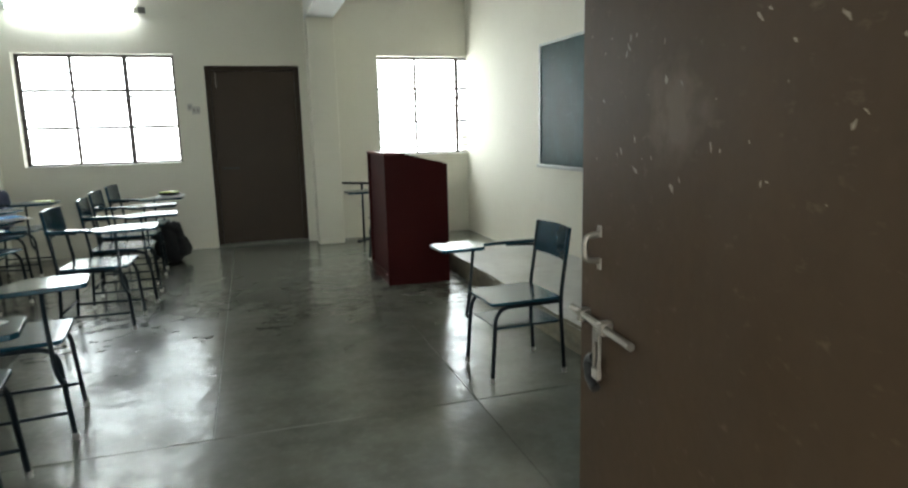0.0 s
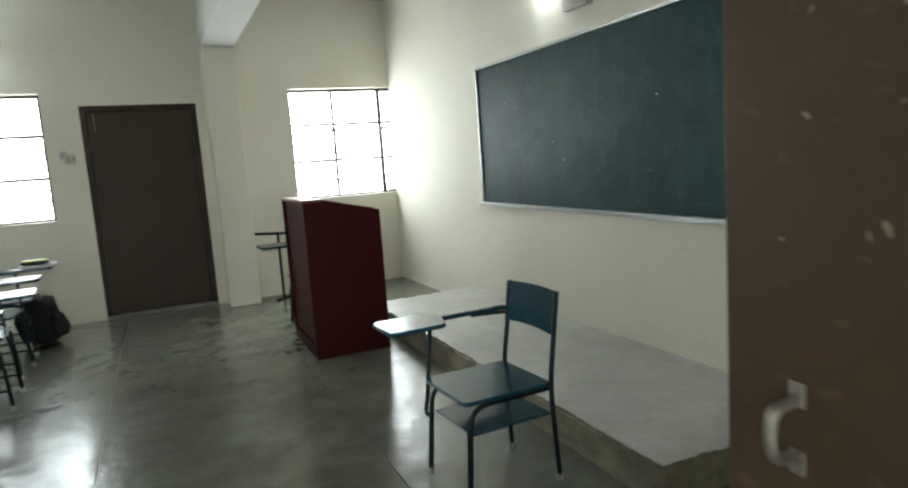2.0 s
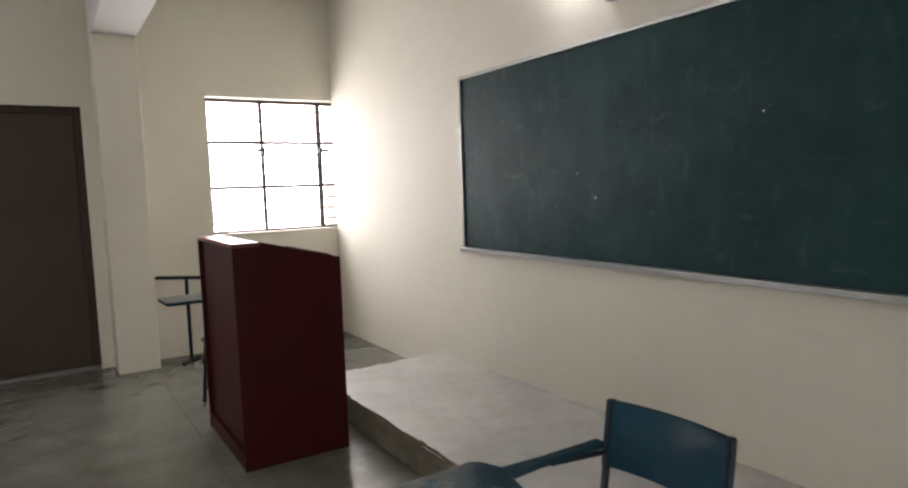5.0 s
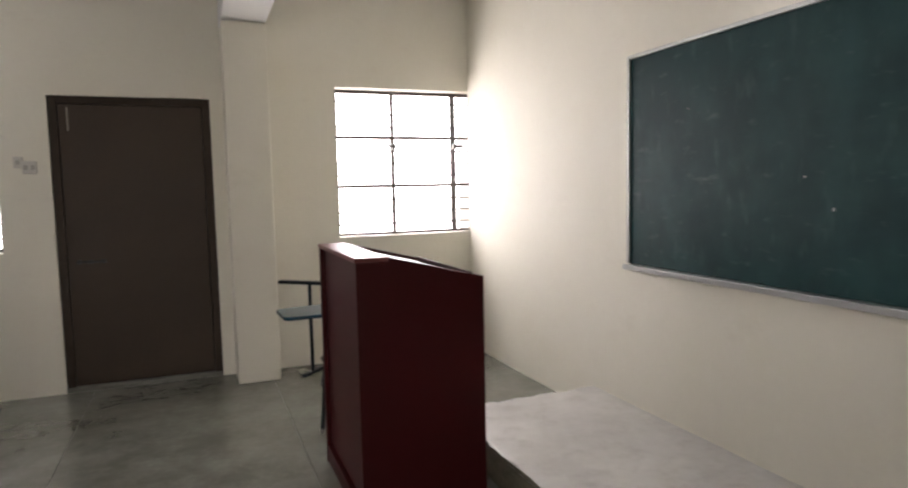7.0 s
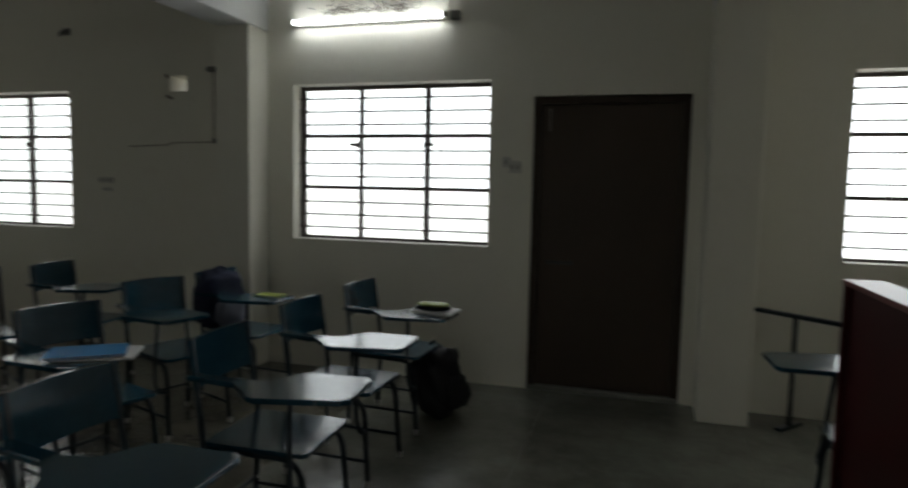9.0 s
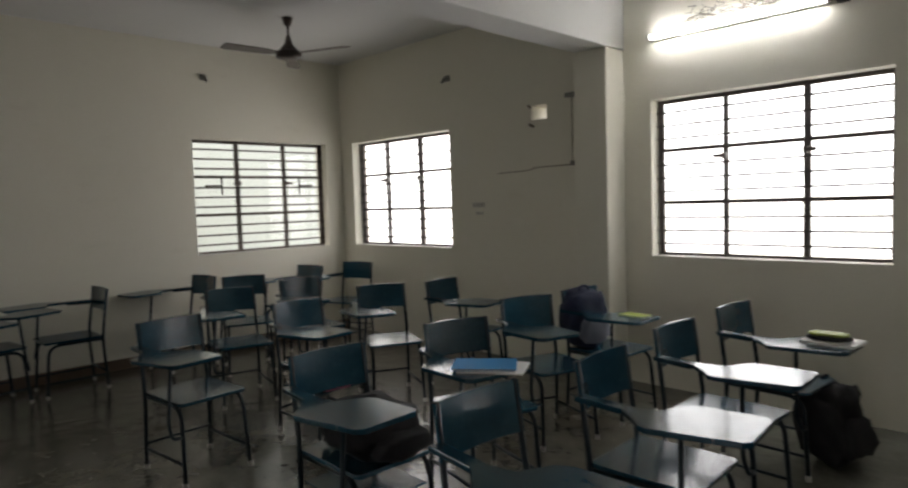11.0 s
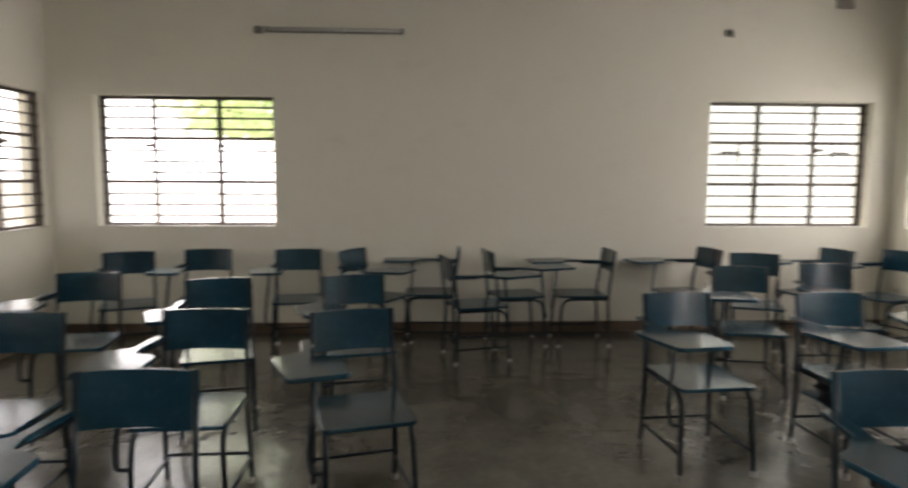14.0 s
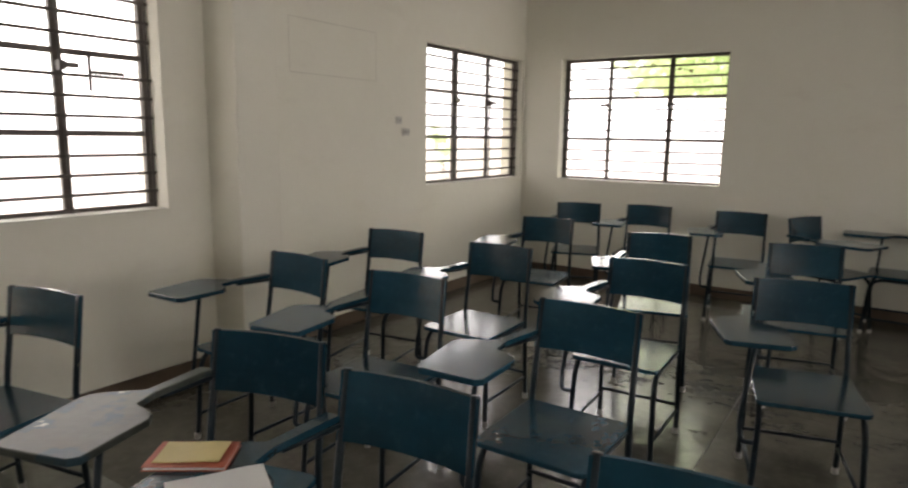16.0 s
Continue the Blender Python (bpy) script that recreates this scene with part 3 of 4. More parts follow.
part("top_shelf", boxed(-0.004, -0.004, 1.117, 0.135, LL + 0.004, 1.137, bevel=0.003), MAROON_LIGHT, le)
m = Matrix.Translation((0.137, 0, 1.118)) @ Matrix.Rotation(math.atan2(0.105, LD - 0.13), 4, "Y")
slope = part("sloping_top", box(bmesh.new(), 0.0, 0.019, -0.018, LD - 0.16, LL - 0.019, -0.002, m=m), MAROON, le)
part("book_stop", box(bmesh.new(), LD - 0.175, 0.05, -0.001, LD - 0.16, LL - 0.05, 0.02, m=m), MAROON, slope)
part("shelf", boxed(0.045, 0.019, 0.55, LD - 0.02, LL - 0.019, 0.568), MAROON, le)


# ---- tablet arm chairs ----
def chair(rack=False, small=False, short=False):
    c = thing("tablet_chair", "blue painted school chair with a writing tablet on its arm", "chair", Matrix.Identity(4), "tablet chairs")
    hw = 0.188
    for s in (1, -1):
        post = rounded([(-0.215, s * (hw + 0.005), 0.012), (-0.19, s * hw, 0.42), (-0.25, s * (hw - 0.008), 0.825)], 0.10, 5)
        rear = part("rear_leg", tubed(post, 0.0115), TUBE, c, smooth=True)
        leg = rounded([(0.225, s * (hw + 0.002), 0.012), (0.195, s * (hw - 0.012), 0.415), (-0.185, s * (hw - 0.012), 0.415)], 0.09, 6)
        fore = part("front_leg", tubed(leg, 0.0115), TUBE, c, smooth=True)
        if not small:
            part("side_stretcher", tubed([(0.212, s * (hw - 0.004), 0.12), (-0.205, s * (hw + 0.002), 0.12)], 0.008, 6), TUBE, c, smooth=True)
        for x, limb in ((-0.2155, rear), (0.2255, fore)):
            part("foot_cap", tubed([(x, s * (hw + 0.004), 0.0), (x, s * (hw + 0.004), 0.028)], 0.0145), RUBBER, limb)
    if not small:
        part("cross_stretcher", tubed([(-0.20, hw, 0.15), (-0.20, -hw, 0.15)], 0.008, 6), TUBE, c, smooth=True)
    # seat: slightly dished board with rounded corners
    o = []
    for cx, cy, a0 in ((0.195, 0.165, 0), (-0.165, 0.165, 90), (-0.165, -0.165, 180), (0.195, -0.165, 270)):
        for k in range(4):
            a = radians(a0 + 30 * k)
            o.append((cx + 0.03 * math.cos(a), cy + 0.03 * math.sin(a)))
    part("seat", slab(o, 0.428, 0.446, bevel=0.004), BLUE, c)
    # curved backrest
    bm = bmesh.new()
    rows = []
    for j in range(5):
        z = 0.640 + 0.182 * j / 4
        xb = -0.200 - 0.052 * (z - 0.45) / 0.37
        row = []
        for k in range(13):
            u = -1 + k / 6
            zz = z + (0.006 * (1 - u * u) if j == 4 else 0) + (0.007 * (1 - u * u) if j == 0 else 0)
            row.append((xb - 0.014 * (1 - u * u) + 0.007, u * (hw + 0.006), zz))
        rows.append(row)
    for side, dx in ((0, 0.006), (1, -0.006)):
        grid = [[bm.verts.new((x + dx, y, z)) for x, y, z in row] for row in rows]
        for j in range(4):
            for k in range(12):
                q = (grid[j][k], grid[j][k + 1], grid[j + 1][k + 1], grid[j + 1][k])
                bm.faces.new(q if side else q[::-1])
        if side == 0:
            front = grid
    for j in range(4):
        for k in (0, 12):
            bm.faces.new((front[j][k], front[j + 1][k], grid[j + 1][k], grid[j][k]))
    for k in range(12):
        for j in (0, 4):
            bm.faces.new((front[j][k], front[j][k + 1], grid[j][k + 1], grid[j][k]))
    bmesh.ops.recalc_face_normals(bm, faces=bm.faces)
    part("backrest", bm, BLUE, c)
    # arm that widens into the tablet, on the sitter's right
    o = [(-0.228, -0.18), (-0.228, -0.235), (-0.02, -0.262), (0.065, -0.335), (0.10, -0.378), (0.13, -0.390), (0.415, -0.328), (0.438, -0.300), (0.425, -0.070), (0.40, -0.048), (0.19, -0.058), (0.145, -0.08), (0.09, -0.195), (0.0, -0.21)]
    if short:
        o = [(-0.228, -0.185), (-0.228, -0.232), (-0.03, -0.25), (0.02, -0.335), (0.05, -0.37), (0.08, -0.375), (0.335, -0.335), (0.355, -0.31), (0.345, -0.115), (0.325, -0.095), (0.12, -0.10), (0.09, -0.12), (0.055, -0.20), (-0.02, -0.212)]
    elif small:
        o = [(-0.228, -0.19), (-0.228, -0.225), (-0.02, -0.235), (0.10, -0.25), (0.125, -0.315), (0.15, -0.33), (0.385, -0.325), (0.405, -0.30), (0.40, -0.10), (0.38, -0.085), (0.16, -0.085), (0.14, -0.10), (0.11, -0.20), (0.0, -0.205)]
    part("writing_tablet", slab(o, 0.686, 0.706, bevel=0.004), BLUE, c)
    part("tablet_support", tubed(rounded([(0.21, -0.19, 0.27), (0.21, -0.235, 0.27), (0.19, -0.245, 0.34), (0.17, -0.205, 0.686)], 0.07, 6), 0.010), TUBE, c, smooth=True)
    part("arm_bracket", tubed([(-0.23, -0.185, 0.678), (-0.05, -0.225, 0.680)], 0.008, 6), TUBE, c, smooth=True)
    if rack:
        part("under_rack", boxed(-0.20, -0.17, 0.292, 0.19, 0.17, 0.300, bevel=0.002), BLUE, c)
    return c


patterns = {"plain": chair(), "racked": chair(True), "small": chair(True, True), "short": chair(short=True)}
used = set()


def put(x, y, turn, kind="plain", size=1.027, label="", back=True):
    """A chair by the middle of its backrest's top (or, with back off, of its feet)."""
    t = radians(turn)
    if back:
        x, y = x + 0.258 * math.cos(t), y + 0.258 * math.sin(t)
    src = patterns[kind]
    m = pose(x, y, 0, 0, 0, turn) @ Matrix.Diagonal((size, size, size, 1))
    if kind not in used:
        used.add(kind)
        src.matrix_basis = m
        c = src
    else:
        c = copy_thing(src, m)
        c.matrix_basis = m
    if label:
        c["label"] = label
    return c, m


CHAIRS = [
    (-0.94, 7.65, -4), (-0.94, 6.92, -2), (-0.88, 6.16, 2), (-0.92, 5.45, -2),
    (-2.08, 7.76, -4), (-2.13, 7.22, -20), (-1.91, 6.34, -16), (-3.35, 7.60, 6),
    (-3.53, 7.10, -25), (-3.36, 5.36, 5), (-4.58, 6.99, -5), (-4.44, 6.26, -12),
    (-5.27, 6.80, -22), (-5.42, 8.27, -71), (-5.60, 7.76, -80), (-0.88, 1.27, 12), (-1.02, 2.38, 16),
    (-0.98, 2.95, 7), (-0.93, 3.66, 6), (-1.98, 1.46, 0), (-1.96, 2.17, 6),
    (-1.96, 3.02, 1), (-2.94, 1.30, 9), (-2.89, 2.10, 2), (-2.95, 2.92, 2),
    (-2.92, 3.61, 15), (-4.18, 1.76, 8), (-3.91, 2.68, 15), (-4.04, 3.50, 13),
    (-5.39, 1.48, 20), (-5.61, 2.07, 5), (-5.61, 2.85, 8),
]
WORN = material("worn_tablet_paint", (0.075, 0.085, 0.072), 0.42, spec=0.25, scale=9, vary=0.2, bump=0.08, bump_scale=30)
overlay(WORN, (0.016, 0.05, 0.07), 6.0, 0.53, 0.58, detail=8, amount=0.85)
overlay(WORN, (0.35, 0.35, 0.31), 12.0, 0.66, 0.70, detail=8, amount=0.8)
for x, y, t in CHAIRS:
    c, m = put(x, y, t, "short" if y < 4.2 else "plain")
    if (x, y) == (-1.02, 2.38):
        c["label"] = "blue school chair whose writing tablet has worn paint"
        for ob in c.children:
            if ob.name.startswith("writing_tablet"):
                ob.data = ob.data.copy()
                ob.data.materials[0] = WORN
    if (x, y) == (-2.13, 7.22):
        c["label"] = "blue school chair with a tall backrest and a tablet"
        for ob in c.children:
            if ob.name.startswith("backrest"):
                ob.data = ob.data.copy()
                for v in ob.data.vertices:
                    v.co.z = 0.822 - (0.822 - v.co.z) * 1.32
for x, y, t in ((-5.68, 6.60, -82), (-5.60, 3.32, 62)):
    put(x, y, t, label="blue school chair with a tablet arm pushed to the wall")
for x, y, t in ((-5.09, 4.38, 103), (-5.55, 4.77, 98), (-5.58, 5.37, -90), (-5.68, 4.02, -92)):
    put(x, y, t, label="blue school chair with a tablet arm pushed to the wall", back=False)
put(1.755, 6.80, 180, label="blue school chair with a tablet arm behind the lectern", back=False)
put(1.745, 3.645, 182.5, "small", 0.96, "blue school chair with a sheet rack standing by the platform", back=False)
put(-1.88, 5.49, -1, "racked", label="blue school chair with a black bag on its seat")
put(-3.34, 6.22, 2, "racked", label="blue school chair with a bag in its rack")


# narrow dark rail left standing in the corner by the pilaster
rs = thing("rail_stand", "narrow dark rail on thin posts in the corner", "stand", N((1.485, 8.47, 0)) @ Matrix.Rotation(radians(-42), 4, "Z"))
part("rail", boxed(0.0, -0.025, 0.69, 0.66, 0.025, 0.715, bevel=0.004), TUBE, rs)
for x in (0.27, 0.60):
    part("post", tubed([(x, 0, 0.0), (x, 0, 0.689)], 0.014), TUBE, rs, smooth=True)
    part("foot", boxed(x - 0.02, -0.12, 0.0, x + 0.02, 0.12, 0.018, bevel=0.003), TUBE, rs)


# ---- things on the walls and ceiling ----
def tube_light(label, m, length, lit):
    """A tube on a slim batten; m: left end on the wall, x along it, y out of the wall."""
    t = thing("tube_light", label, "light", m, "tube lights")
    part("batten", boxed(0, 0.001, -0.02, length, 0.035, 0.02, bevel=0.003), WHITEP if lit else GREYP, t)
    for x in (0.0, length - 0.02):
        part("tube_holder", boxed(x, 0.036, -0.022, x + 0.02, 0.085, 0.022, bevel=0.004), GREYP if not lit else WHITEP, t)
    part("tube", tubed([(0.021, 0.062, 0), (length - 0.021, 0.062, 0)], 0.018, 12), LAMP if lit else TUBEOFF, t, smooth=True)
    part("choke_box", boxed(length + 0.03, 0.001, -0.03, length + 0.10, 0.05, 0.03, bevel=0.005), GREYP, t)
    return t


def facing(x, y, z, turn):
    return N((x, y, z)) @ Matrix.Rotation(radians(turn), 4, "Z")


tn = tube_light("lit white tube light above the window", facing(-0.66, YN, 2.68, 180), 1.23, True)
tn.matrix_basis = facing(-1.89, YN, 2.68, 0) @ Matrix.Diagonal((1, -1, 1, 1))
te = thing("wall_lamp", "small lit white lamp above the chalkboard", "light", N((XE, 4.98, 2.50)))
part("base", boxed(-0.03, 0.0, -0.04, -0.001, 0.32, 0.04, bevel=0.006), WHITEP, te)
part("tube", tubed([(-0.055, 0.02, 0), (-0.055, 0.30, 0)], 0.016, 12), LAMP, te, smooth=True)
tw = tube_light("unlit dusty tube light high on the rear wall", facing(XW, 3.77, 2.81, -90), 1.25, False)
# straw nest on the lit batten
bm = bmesh.new()
rng = random.Random(8)
for k in range(260):
    cx = rng.choice((-1.52, -1.38, -1.02, -1.15))
    p = Vector((cx + rng.gauss(0, 0.07), YN - rng.uniform(0.012, 0.10), 2.722 + abs(rng.gauss(0, 0.035))))
    q = p + Vector((rng.uniform(-0.07, 0.07), rng.uniform(-0.03, 0.03), rng.uniform(-0.02, 0.03)))
    q.y = min(q.y, YN - 0.006)
    q.z = max(q.z, 2.706)
    tube(bm, [p, q], 0.0022, 4)
NEST = material("dry_straw", (0.17, 0.15, 0.12), 0.9, scale=20, vary=0.2)
tagged(part("straw_nest", bm, NEST), "loose grey straw nest on top of the tube light", "nest", kind="stuff")
hb = thing("hanging_box", "small pale fixture box above the chalkboard", "fixture", N((XE, 4.66, 2.235)))
part("body", boxed(-0.06, 0.0, 0.0, -0.002, 0.25, 0.15, bevel=0.008), WHITEP, hb)
part("cover", boxed(-0.066, 0.02, 0.02, -0.061, 0.23, 0.13, bevel=0.002), SILL, hb)


def fan(x, y):
    f = thing("ceiling_fan", "dark brown ceiling fan hanging on a rod", "fan", N((x, y, 2.86)))
    part("rod", tubed([(0, 0, 0.06), (0, 0, H - 2.862)], 0.011, 10), FANB, f, smooth=True)
    part("canopy", tubed([(0, 0, H - 2.86 - 0.07), (0, 0, H - 2.86 - 0.002)], [0.03, 0.05], 16), FANB, f, smooth=True)
    part("lower_cone", tubed([(0, 0, 0.03), (0, 0, 0.05), (0, 0, 0.09), (0, 0, 0.16)], [0.085, 0.07, 0.035, 0.018], 20), FANB, f, smooth=True)
    part("motor", tubed([(0, 0, -0.05), (0, 0, -0.035), (0, 0, 0.015), (0, 0, 0.03)], [0.06, 0.115, 0.115, 0.085], 24), FANB, f, smooth=True)
    for k in range(3):
        m = Matrix.Rotation(radians(25 + 120 * k), 4, "Z") @ Matrix.Rotation(radians(9), 4, "X")
        bm = slab([(0.12, -0.035), (0.20, -0.06), (0.56, -0.068), (0.60, -0.05), (0.60, 0.05), (0.56, 0.062), (0.20, 0.05), (0.12, 0.03)], -0.003, 0.003)
        bm.transform(m)
        part("blade", bm, FANB, f)


fan(-4.62, 7.02)


def switch(name, label, m, w, h, rockers):
    s = thing(name, label, "switch", m)
    part("plate", boxed(0, 0.001, 0, w, 0.022, h, bevel=0.004), WHITEP, s)
    for k in range(rockers):
        x = w * (k + 0.5) / rockers
        part("rocker", boxed(x - 0.012, 0.022, h * 0.3, x + 0.012, 0.028, h * 0.7, bevel=0.002), PALEG, s)


switch("switch_board", "small switch board beside the brown door", facing(-0.09, YN, 1.56, 180), 0.085, 0.085, 2)
switch("socket_outlet", "small dusty socket beside the switch board", facing(-0.17, YN, 1.60, 180), 0.055, 0.075, 1)
switch("switch_board", "grey switch plate on the cream wall", facing(-3.66, YN, 1.43, 180), 0.15, 0.05, 3)
switch("socket_outlet", "pale socket low on the cream wall", facing(-3.68, YN, 1.36, 180), 0.09, 0.03, 1)
switch("socket_outlet", "small grey socket beside a window", facing(-3.92, YS, 1.53, 0), 0.06, 0.06, 1)
switch("switch_board", "small grey switch beside a window", facing(-4.02, YS, 1.44, 0), 0.08, 0.06, 2)
for name, m in (("lamp_bracket", facing(-4.09, YN, 2.70, 180)), ("lamp_bracket", facing(XW, 6.86, 2.82, -90))):
    b = thing(name, "small dusty lamp holder on the wall", "bracket", m)
    part("base", boxed(0, 0.001, 0, 0.06, 0.025, 0.06, bevel=0.006), GREYP, b)
    part("holder", tubed([(0.03, 0.02, 0.03), (0.03, 0.06, 0.02), (0.03, 0.085, -0.02)], 0.014, 10), GREYP, b, smooth=True)
# cable run by the vent hole
CABLE = material("faded_cable", (0.30, 0.25, 0.18), 0.7, scale=10)
cb2 = thing("wall_cable", "brown cable and clips running over the wall", "cable", N((0, YN, 0)))
part("cable", tubed(rounded([(-2.60, -0.012, 2.37), (-2.63, -0.012, 2.34), (-2.63, -0.012, 1.78), (-3.05, -0.012, 1.775), (-3.08, -0.012, 1.755), (-3.48, -0.010, 1.745)], 0.02), 0.005, 6), CABLE, cb2, smooth=True)
part("junction_box", boxed(-2.69, -0.03, 2.345, -2.56, -0.001, 2.385, bevel=0.006), GREYP, cb2)
part("clip", boxed(-2.645, -0.025, 1.77, -2.615, -0.001, 1.81, bevel=0.003), GREYP, cb2)
for n, (x, z, dx) in enumerate(((-3.10, 2.335, 0.05), (-3.09, 2.165, 0.07))):
    b = thing("broken_bracket", "rusty stub of a bracket by the vent hole", "bracket", N((x, YN, z)))
    part("stub", tubed([(0, -0.001, 0), (0.02, -0.03, -0.01), (dx, -0.035, -0.03)], 0.010, 8), SKIRT, b, smooth=True)
# old outline left by a removed board on the south wall
LINE = material("pencil_line", (0.66, 0.63, 0.53), 0.9, scale=10)
bm = bmesh.new()
for a in ((-3.63, 1.845, -2.77, 1.85), (-2.775, 1.85, -2.77, 2.20), (-3.63, 1.85, -3.625, 2.2), (-3.63, 2.2, -2.77, 2.205)):
    box(bm, a[0], YS + 0.0005, a[1], a[2], YS + 0.0025, a[3])
tagged(part("wall_outline", bm, LINE), "faint outline of a removed board on the wall", "mark", kind="structure")

# ---- loose things ----
st = thing("stool", "red moulded plastic stool beside the platform", "stool", N((2.87, 2.86, 0)))
bm = tubed([(0, 0, 0.425), (0, 0, 0.435), (0, 0, 0.448), (0, 0, 0.452)], [0.150, 0.158, 0.155, 0.145], 28)
part("seat", bm, RED, st, smooth=False)
part("skirt", tubed([(0, 0, 0.36), (0, 0, 0.426)], [0.168, 0.155], 28), RED, st)
for k in range(4):
    a = radians(45 + 90 * k)
    m = Matrix.Rotation(a, 4, "Z")
    bm = bmesh.new()
    prof = [(0.14, 0.43, 0.06), (0.165, 0.30, 0.045), (0.20, 0.0, 0.03)]
    rings = [[bm.verts.new(m @ Vector((r + dx, sy * w, z))) for dx, sy in ((-0.022, -1), (0.006, -1), (0.006, 1), (-0.022, 1))] for r, z, w in prof]
    for a1, b1 in zip(rings, rings[1:]):
        for i in range(4):
            bm.faces.new((a1[i], a1[(i + 1) % 4], b1[(i + 1) % 4], b1[i]))
    bm.faces.new(rings[0])
    bm.faces.new(rings[-1][::-1])
    bmesh.ops.recalc_face_normals(bm, faces=bm.faces)
    part("leg", bm, RED, st)


def backpack(m, w, d, h, cloth, label, seed, trim=None):
    b = thing("backpack", label, "bag", m)
    part("body", blob(bmesh.new(), (0, 0, h * 0.48), (w / 2, d / 2, h * 0.48), seed, 0.2, 4), cloth, b, smooth=True)
    part("front_pocket", blob(bmesh.new(), (d * 0.05, -d * 0.42, h * 0.32), (w * 0.38, d * 0.22, h * 0.24), seed + 3, 0.2, 3), trim or cloth, b, smooth=True)
    part("strap", tubed(rounded([(-w * 0.2, d * 0.38, h * 0.85), (-w * 0.25, d * 0.62, h * 0.6), (-w * 0.22, d * 0.55, h * 0.15)], 0.06), 0.016, 6), cloth, b, smooth=True)
    part("top_loop", tubed(rounded([(-0.04, 0, h * 0.93), (-0.03, 0, h * 1.03), (0.03, 0, h * 1.03), (0.04, 0, h * 0.93)], 0.02), 0.008, 6), cloth, b, smooth=True)


backpack(facing(-0.42, 7.78, 0, 75) @ Matrix.Rotation(radians(-10), 4, "X"), 0.34, 0.26, 0.46, BLACKC, "black backpack slumped on the floor by a chair", 1.0)
backpack(facing(-1.97, 7.66, 0.459, 70), 0.32, 0.23, 0.41, NAVY, "navy blue backpack sitting on a chair seat", 2.0, GREYC)
backpack(facing(-1.57, 5.48, 0.459, 90) @ Matrix.Scale(0.54, 4, (0, 0, 1)), 0.34, 0.40, 0.42, BLACKC, "black backpack lying on a chair seat under its tablet", 3.0)
backpack(facing(-3.05, 6.22, 0.292, 92) @ Matrix.Scale(0.35, 4, (0, 0, 1)), 0.34, 0.30, 0.36, BLACKC, "black and pink bag stuffed into a chair rack", 4.0, PINK)


def flat(name, label, category, x, y, z, turn, w, d, t, mat, pages=None):
    b = thing(name, label, category, facing(x, y, z, turn))
    if pages:
        part("pages", boxed(-w / 2 + 0.004, -d / 2 + 0.004, 0.0015, w / 2 - 0.004, d / 2 - 0.004, t - 0.0015), pages, b)
        part("cover", boxed(-w / 2, -d / 2, t - 0.0015, w / 2, d / 2, t, bevel=0.0005), mat, b)
        part("back_cover", boxed(-w / 2, -d / 2, 0, w / 2, d / 2, 0.0015), mat, b)
    else:
        bm = boxed(-w / 2, -d / 2, 0, w / 2, d / 2, t)
        bmesh.ops.subdivide_edges(bm, edges=bm.edges, cuts=5, use_grid_fill=True)
        for v in bm.verts:
            v.co.z += 0.002 + 0.004 * noise.noise(v.co * 9)
        part("sheet", bm, mat, b)


TZ = 0.706 * 1.027
flat("folder", "blue plastic folder on a chair tablet", "folder", -1.405, 6.02, TZ + 0.013, 38, 0.29, 0.20, 0.008, BLUEF, PAPER)
flat("papers", "loose white papers under a blue folder", "papers", -1.37, 6.04, TZ, 30, 0.30, 0.21, 0.008, PAPER)
flat("notebook", "white notebook under a lime pouch", "notebook", -0.37, 7.47, TZ, -4, 0.25, 0.19, 0.012, PAPER, PAPER)
b = thing("pouch", "black and lime pencil pouch on a notebook", "pouch", facing(-0.385, 7.46, TZ + 0.012, -4))
part("body", blob(bmesh.new(), (0, 0, 0.016), (0.10, 0.06, 0.016), 5.0, 0.1, 3), BLACKC, b, smooth=True)
part("flap", blob(bmesh.new(), (0, 0, 0.034), (0.095, 0.055, 0.008), 6.0, 0.1, 3), LIME, b, "lime green flap", smooth=True)
flat("notebook", "lime green notebook on a chair tablet", "notebook", -1.53, 7.58, TZ, -8, 0.18, 0.11, 0.010, LIME, PAPER)
flat("book", "red bordered yellow textbook on a chair tablet", "book", -0.570, 2.655, TZ, 126, 0.18, 0.12, 0.010, REDBOOK, PAPER)
flat("book", "thin yellow booklet lying on a textbook", "book", -0.573, 2.652, TZ + 0.0105, 126, 0.145, 0.092, 0.002, YELLOW)
flat("papers", "open white exercise paper on a chair tablet", "papers", -0.515, 2.825, TZ, 150, 0.20, 0.15, 0.004, PAPER)

# ---- outside ----
bm = bmesh.new()
box(bm, -400, -400, -0.6, 400, 400, -0.45)
tagged(part("ground", bm, GROUND), "pale dry earth around the building", "ground", kind="structure")
tagged(part("veranda_floor", boxed(XW - TH, -2.2, -0.45, XE + 2, YS - TH - 0.002, -0.01), JOINT), "cement veranda floor outside the entrance", "floor", kind="structure")
# unseen roof and end wall, added to cut daylight on the open door leaf
tagged(part("veranda_roof", boxed(XW - TH, -2.4, 2.98, XE + 2, YS - TH - 0.002, 3.12), CEIL), "unseen roof slab added to keep sky light off the door leaf", "roof", kind="structure")
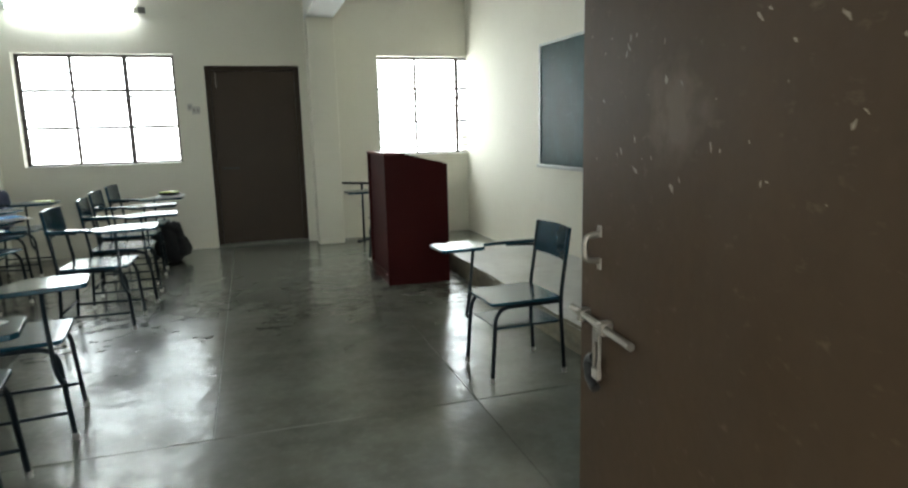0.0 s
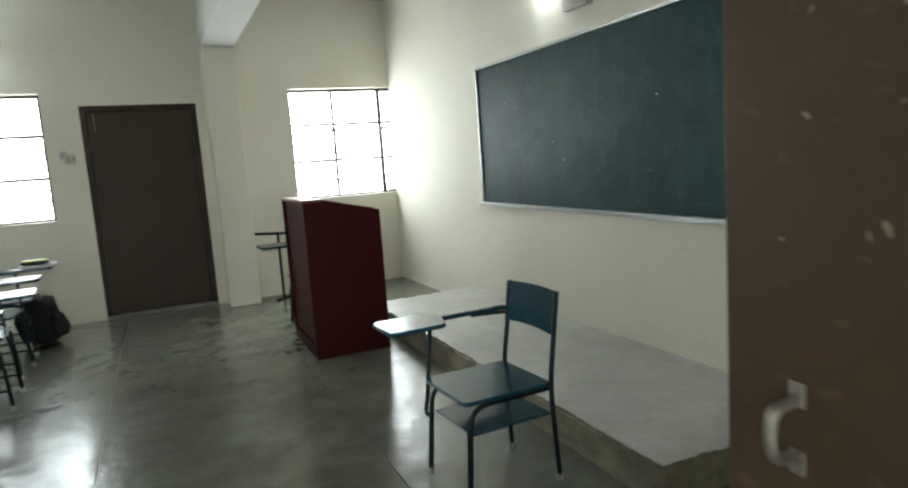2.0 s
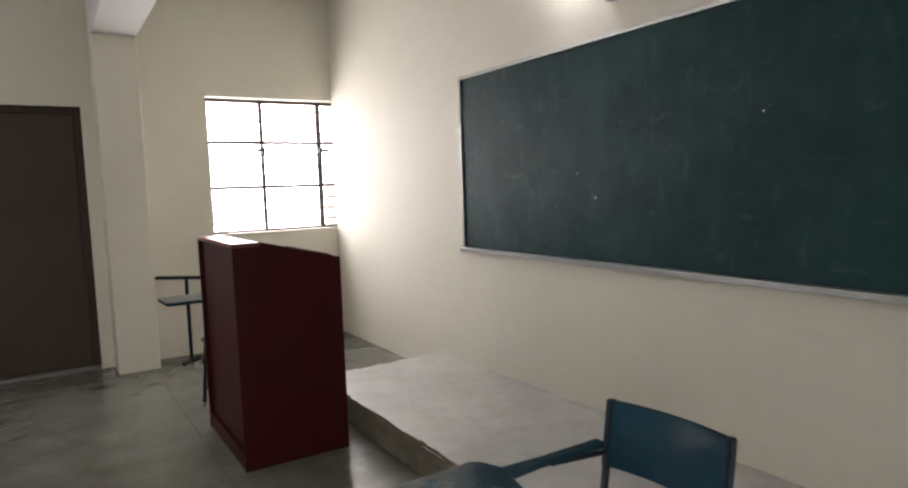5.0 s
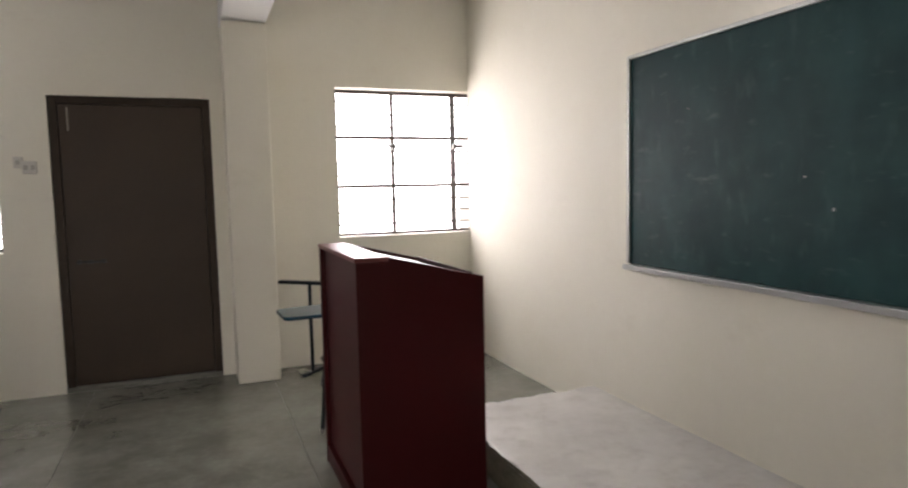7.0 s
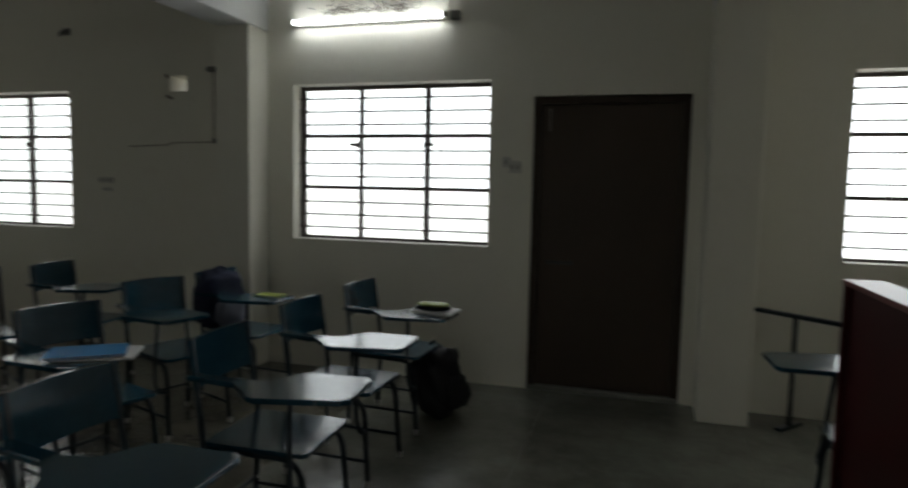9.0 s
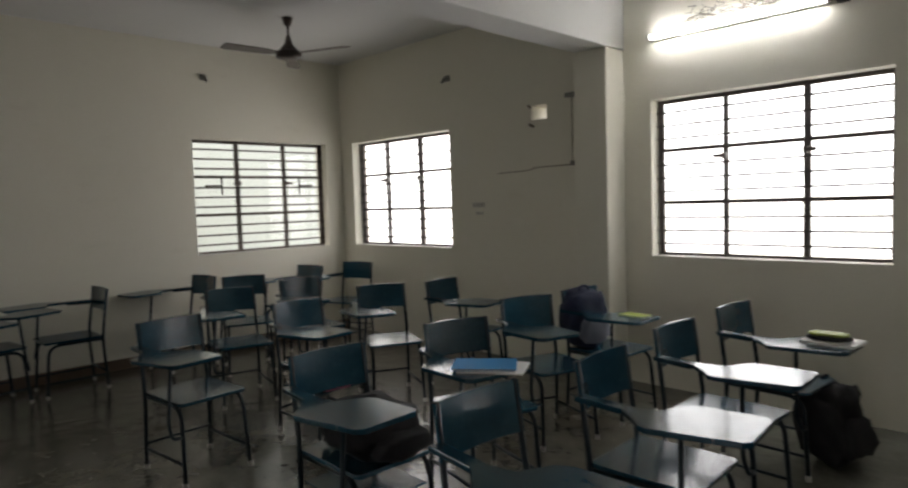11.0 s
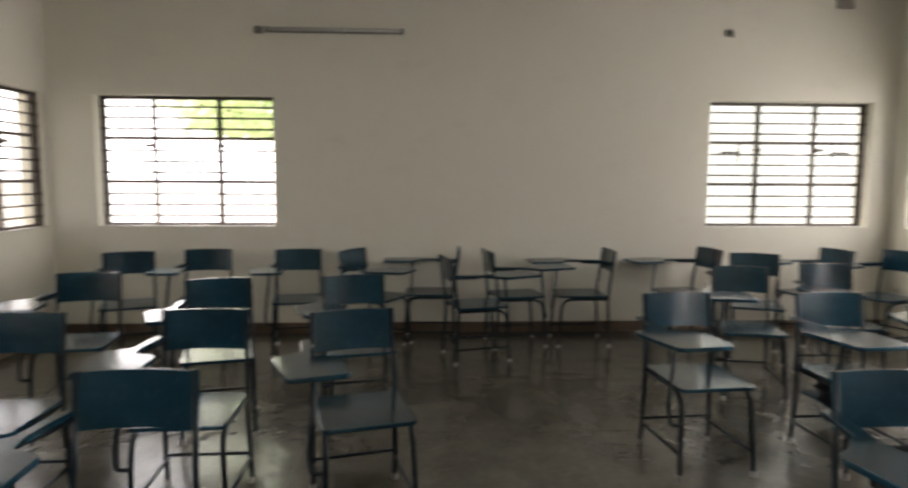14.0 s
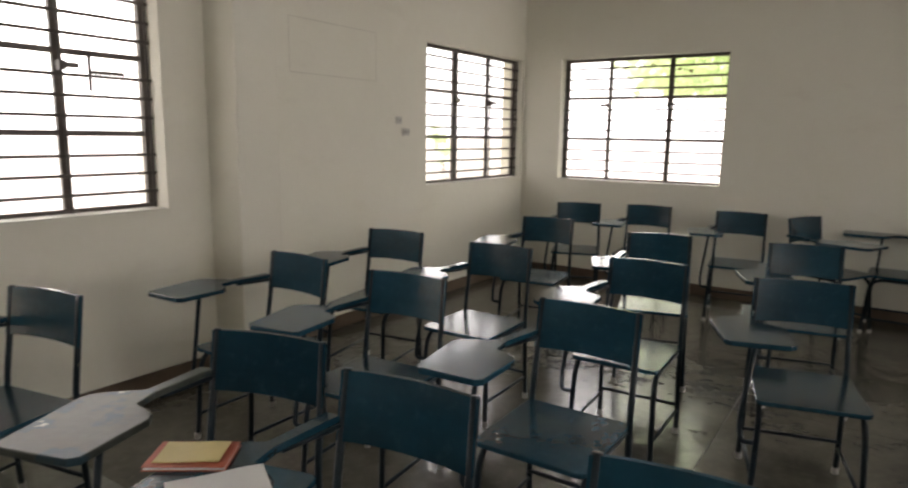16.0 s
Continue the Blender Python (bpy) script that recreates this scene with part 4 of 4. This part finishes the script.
tagged(part("side_wall", boxed(XE + TH + 0.002, -2.2, -0.01, XE + TH + 0.2, YS - TH - 0.004, 2.978), WALL), "unseen plain wall added to close off the entrance side", "wall", kind="structure")
ow = thing("neighbour_house", "pale green house wall close to the windows", "house", N((-9.6, 0, 0)))
part("wall", boxed(-3, 5.6, -0.45, 0, 13, 5.2), OUTWALL, ow)
part("roof", boxed(-3.3, 5.3, 5.2, 0.4, 13.3, 5.4), GREYP, ow)


def tree(x, y, h, r, seed, low):
    """A small tree: tapered trunk, limbs, and a crown of many leaf clumps."""
    rng = random.Random(seed)
    t = thing("tree", "leafy green tree outside the windows", "tree", N((x, y, -0.45)))
    bm = tubed([(0, 0, 0), (0.05, 0.02, h * 0.3), (-0.03, 0.06, h * 0.6), (0.02, 0, h * 0.85)], [k * min(1, r / 2) for k in (0.16, 0.12, 0.08, 0.04)], 10)
    for k in range(7):
        a = rng.uniform(0, 6.28)
        z = h * rng.uniform(0.4, 0.75)
        tube(bm, [(0, 0, z), (0.5 * r * math.cos(a), 0.5 * r * math.sin(a), z + 0.35), (0.9 * r * math.cos(a), 0.9 * r * math.sin(a), z + 0.6)], [k * min(1, r / 2) for k in (0.05, 0.035, 0.012)], 6)
    part("trunk", bm, BARK, t, smooth=True)
    vs, fs = [], []
    for k in range(int(900 * r * r)):
        a, u = rng.uniform(0, 6.28), rng.random() ** 0.4
        zz = rng.uniform(low, h + 0.4)
        rr = r * u * (1 - 0.6 * abs((zz - h * 0.75) / (h * 0.6)))
        c = Vector((rr * math.cos(a), rr * math.sin(a), zz))
        c += 0.3 * Vector((noise.noise(c * 1.3), noise.noise(c * 1.3 + Vector((7, 0, 0))), noise.noise(c * 1.3 + Vector((0, 7, 0)))))
        d1v = Vector((rng.gauss(0, 1), rng.gauss(0, 1), rng.gauss(0, 0.5))).normalized() * rng.uniform(0.08, 0.15)
        d2v = d1v.cross(Vector((rng.gauss(0, 1), rng.gauss(0, 1), rng.gauss(0, 1)))).normalized() * rng.uniform(0.035, 0.07)
        n = len(vs)
        vs += [c - d1v, c + d2v, c + d1v, c - d2v]
        fs.append((n, n + 1, n + 2, n + 3))
    me = bpy.data.meshes.new("crown")
    me.from_pydata(vs, [], fs)
    me.materials.append(LEAVES)
    ob = new("crown", me)
    ob.parent = t


tree(-12.0, 3.3, 4.4, 3.9, 3, 2.62)
tree(-9.55, -3.0, 1.65, 0.22, 5, 1.4)
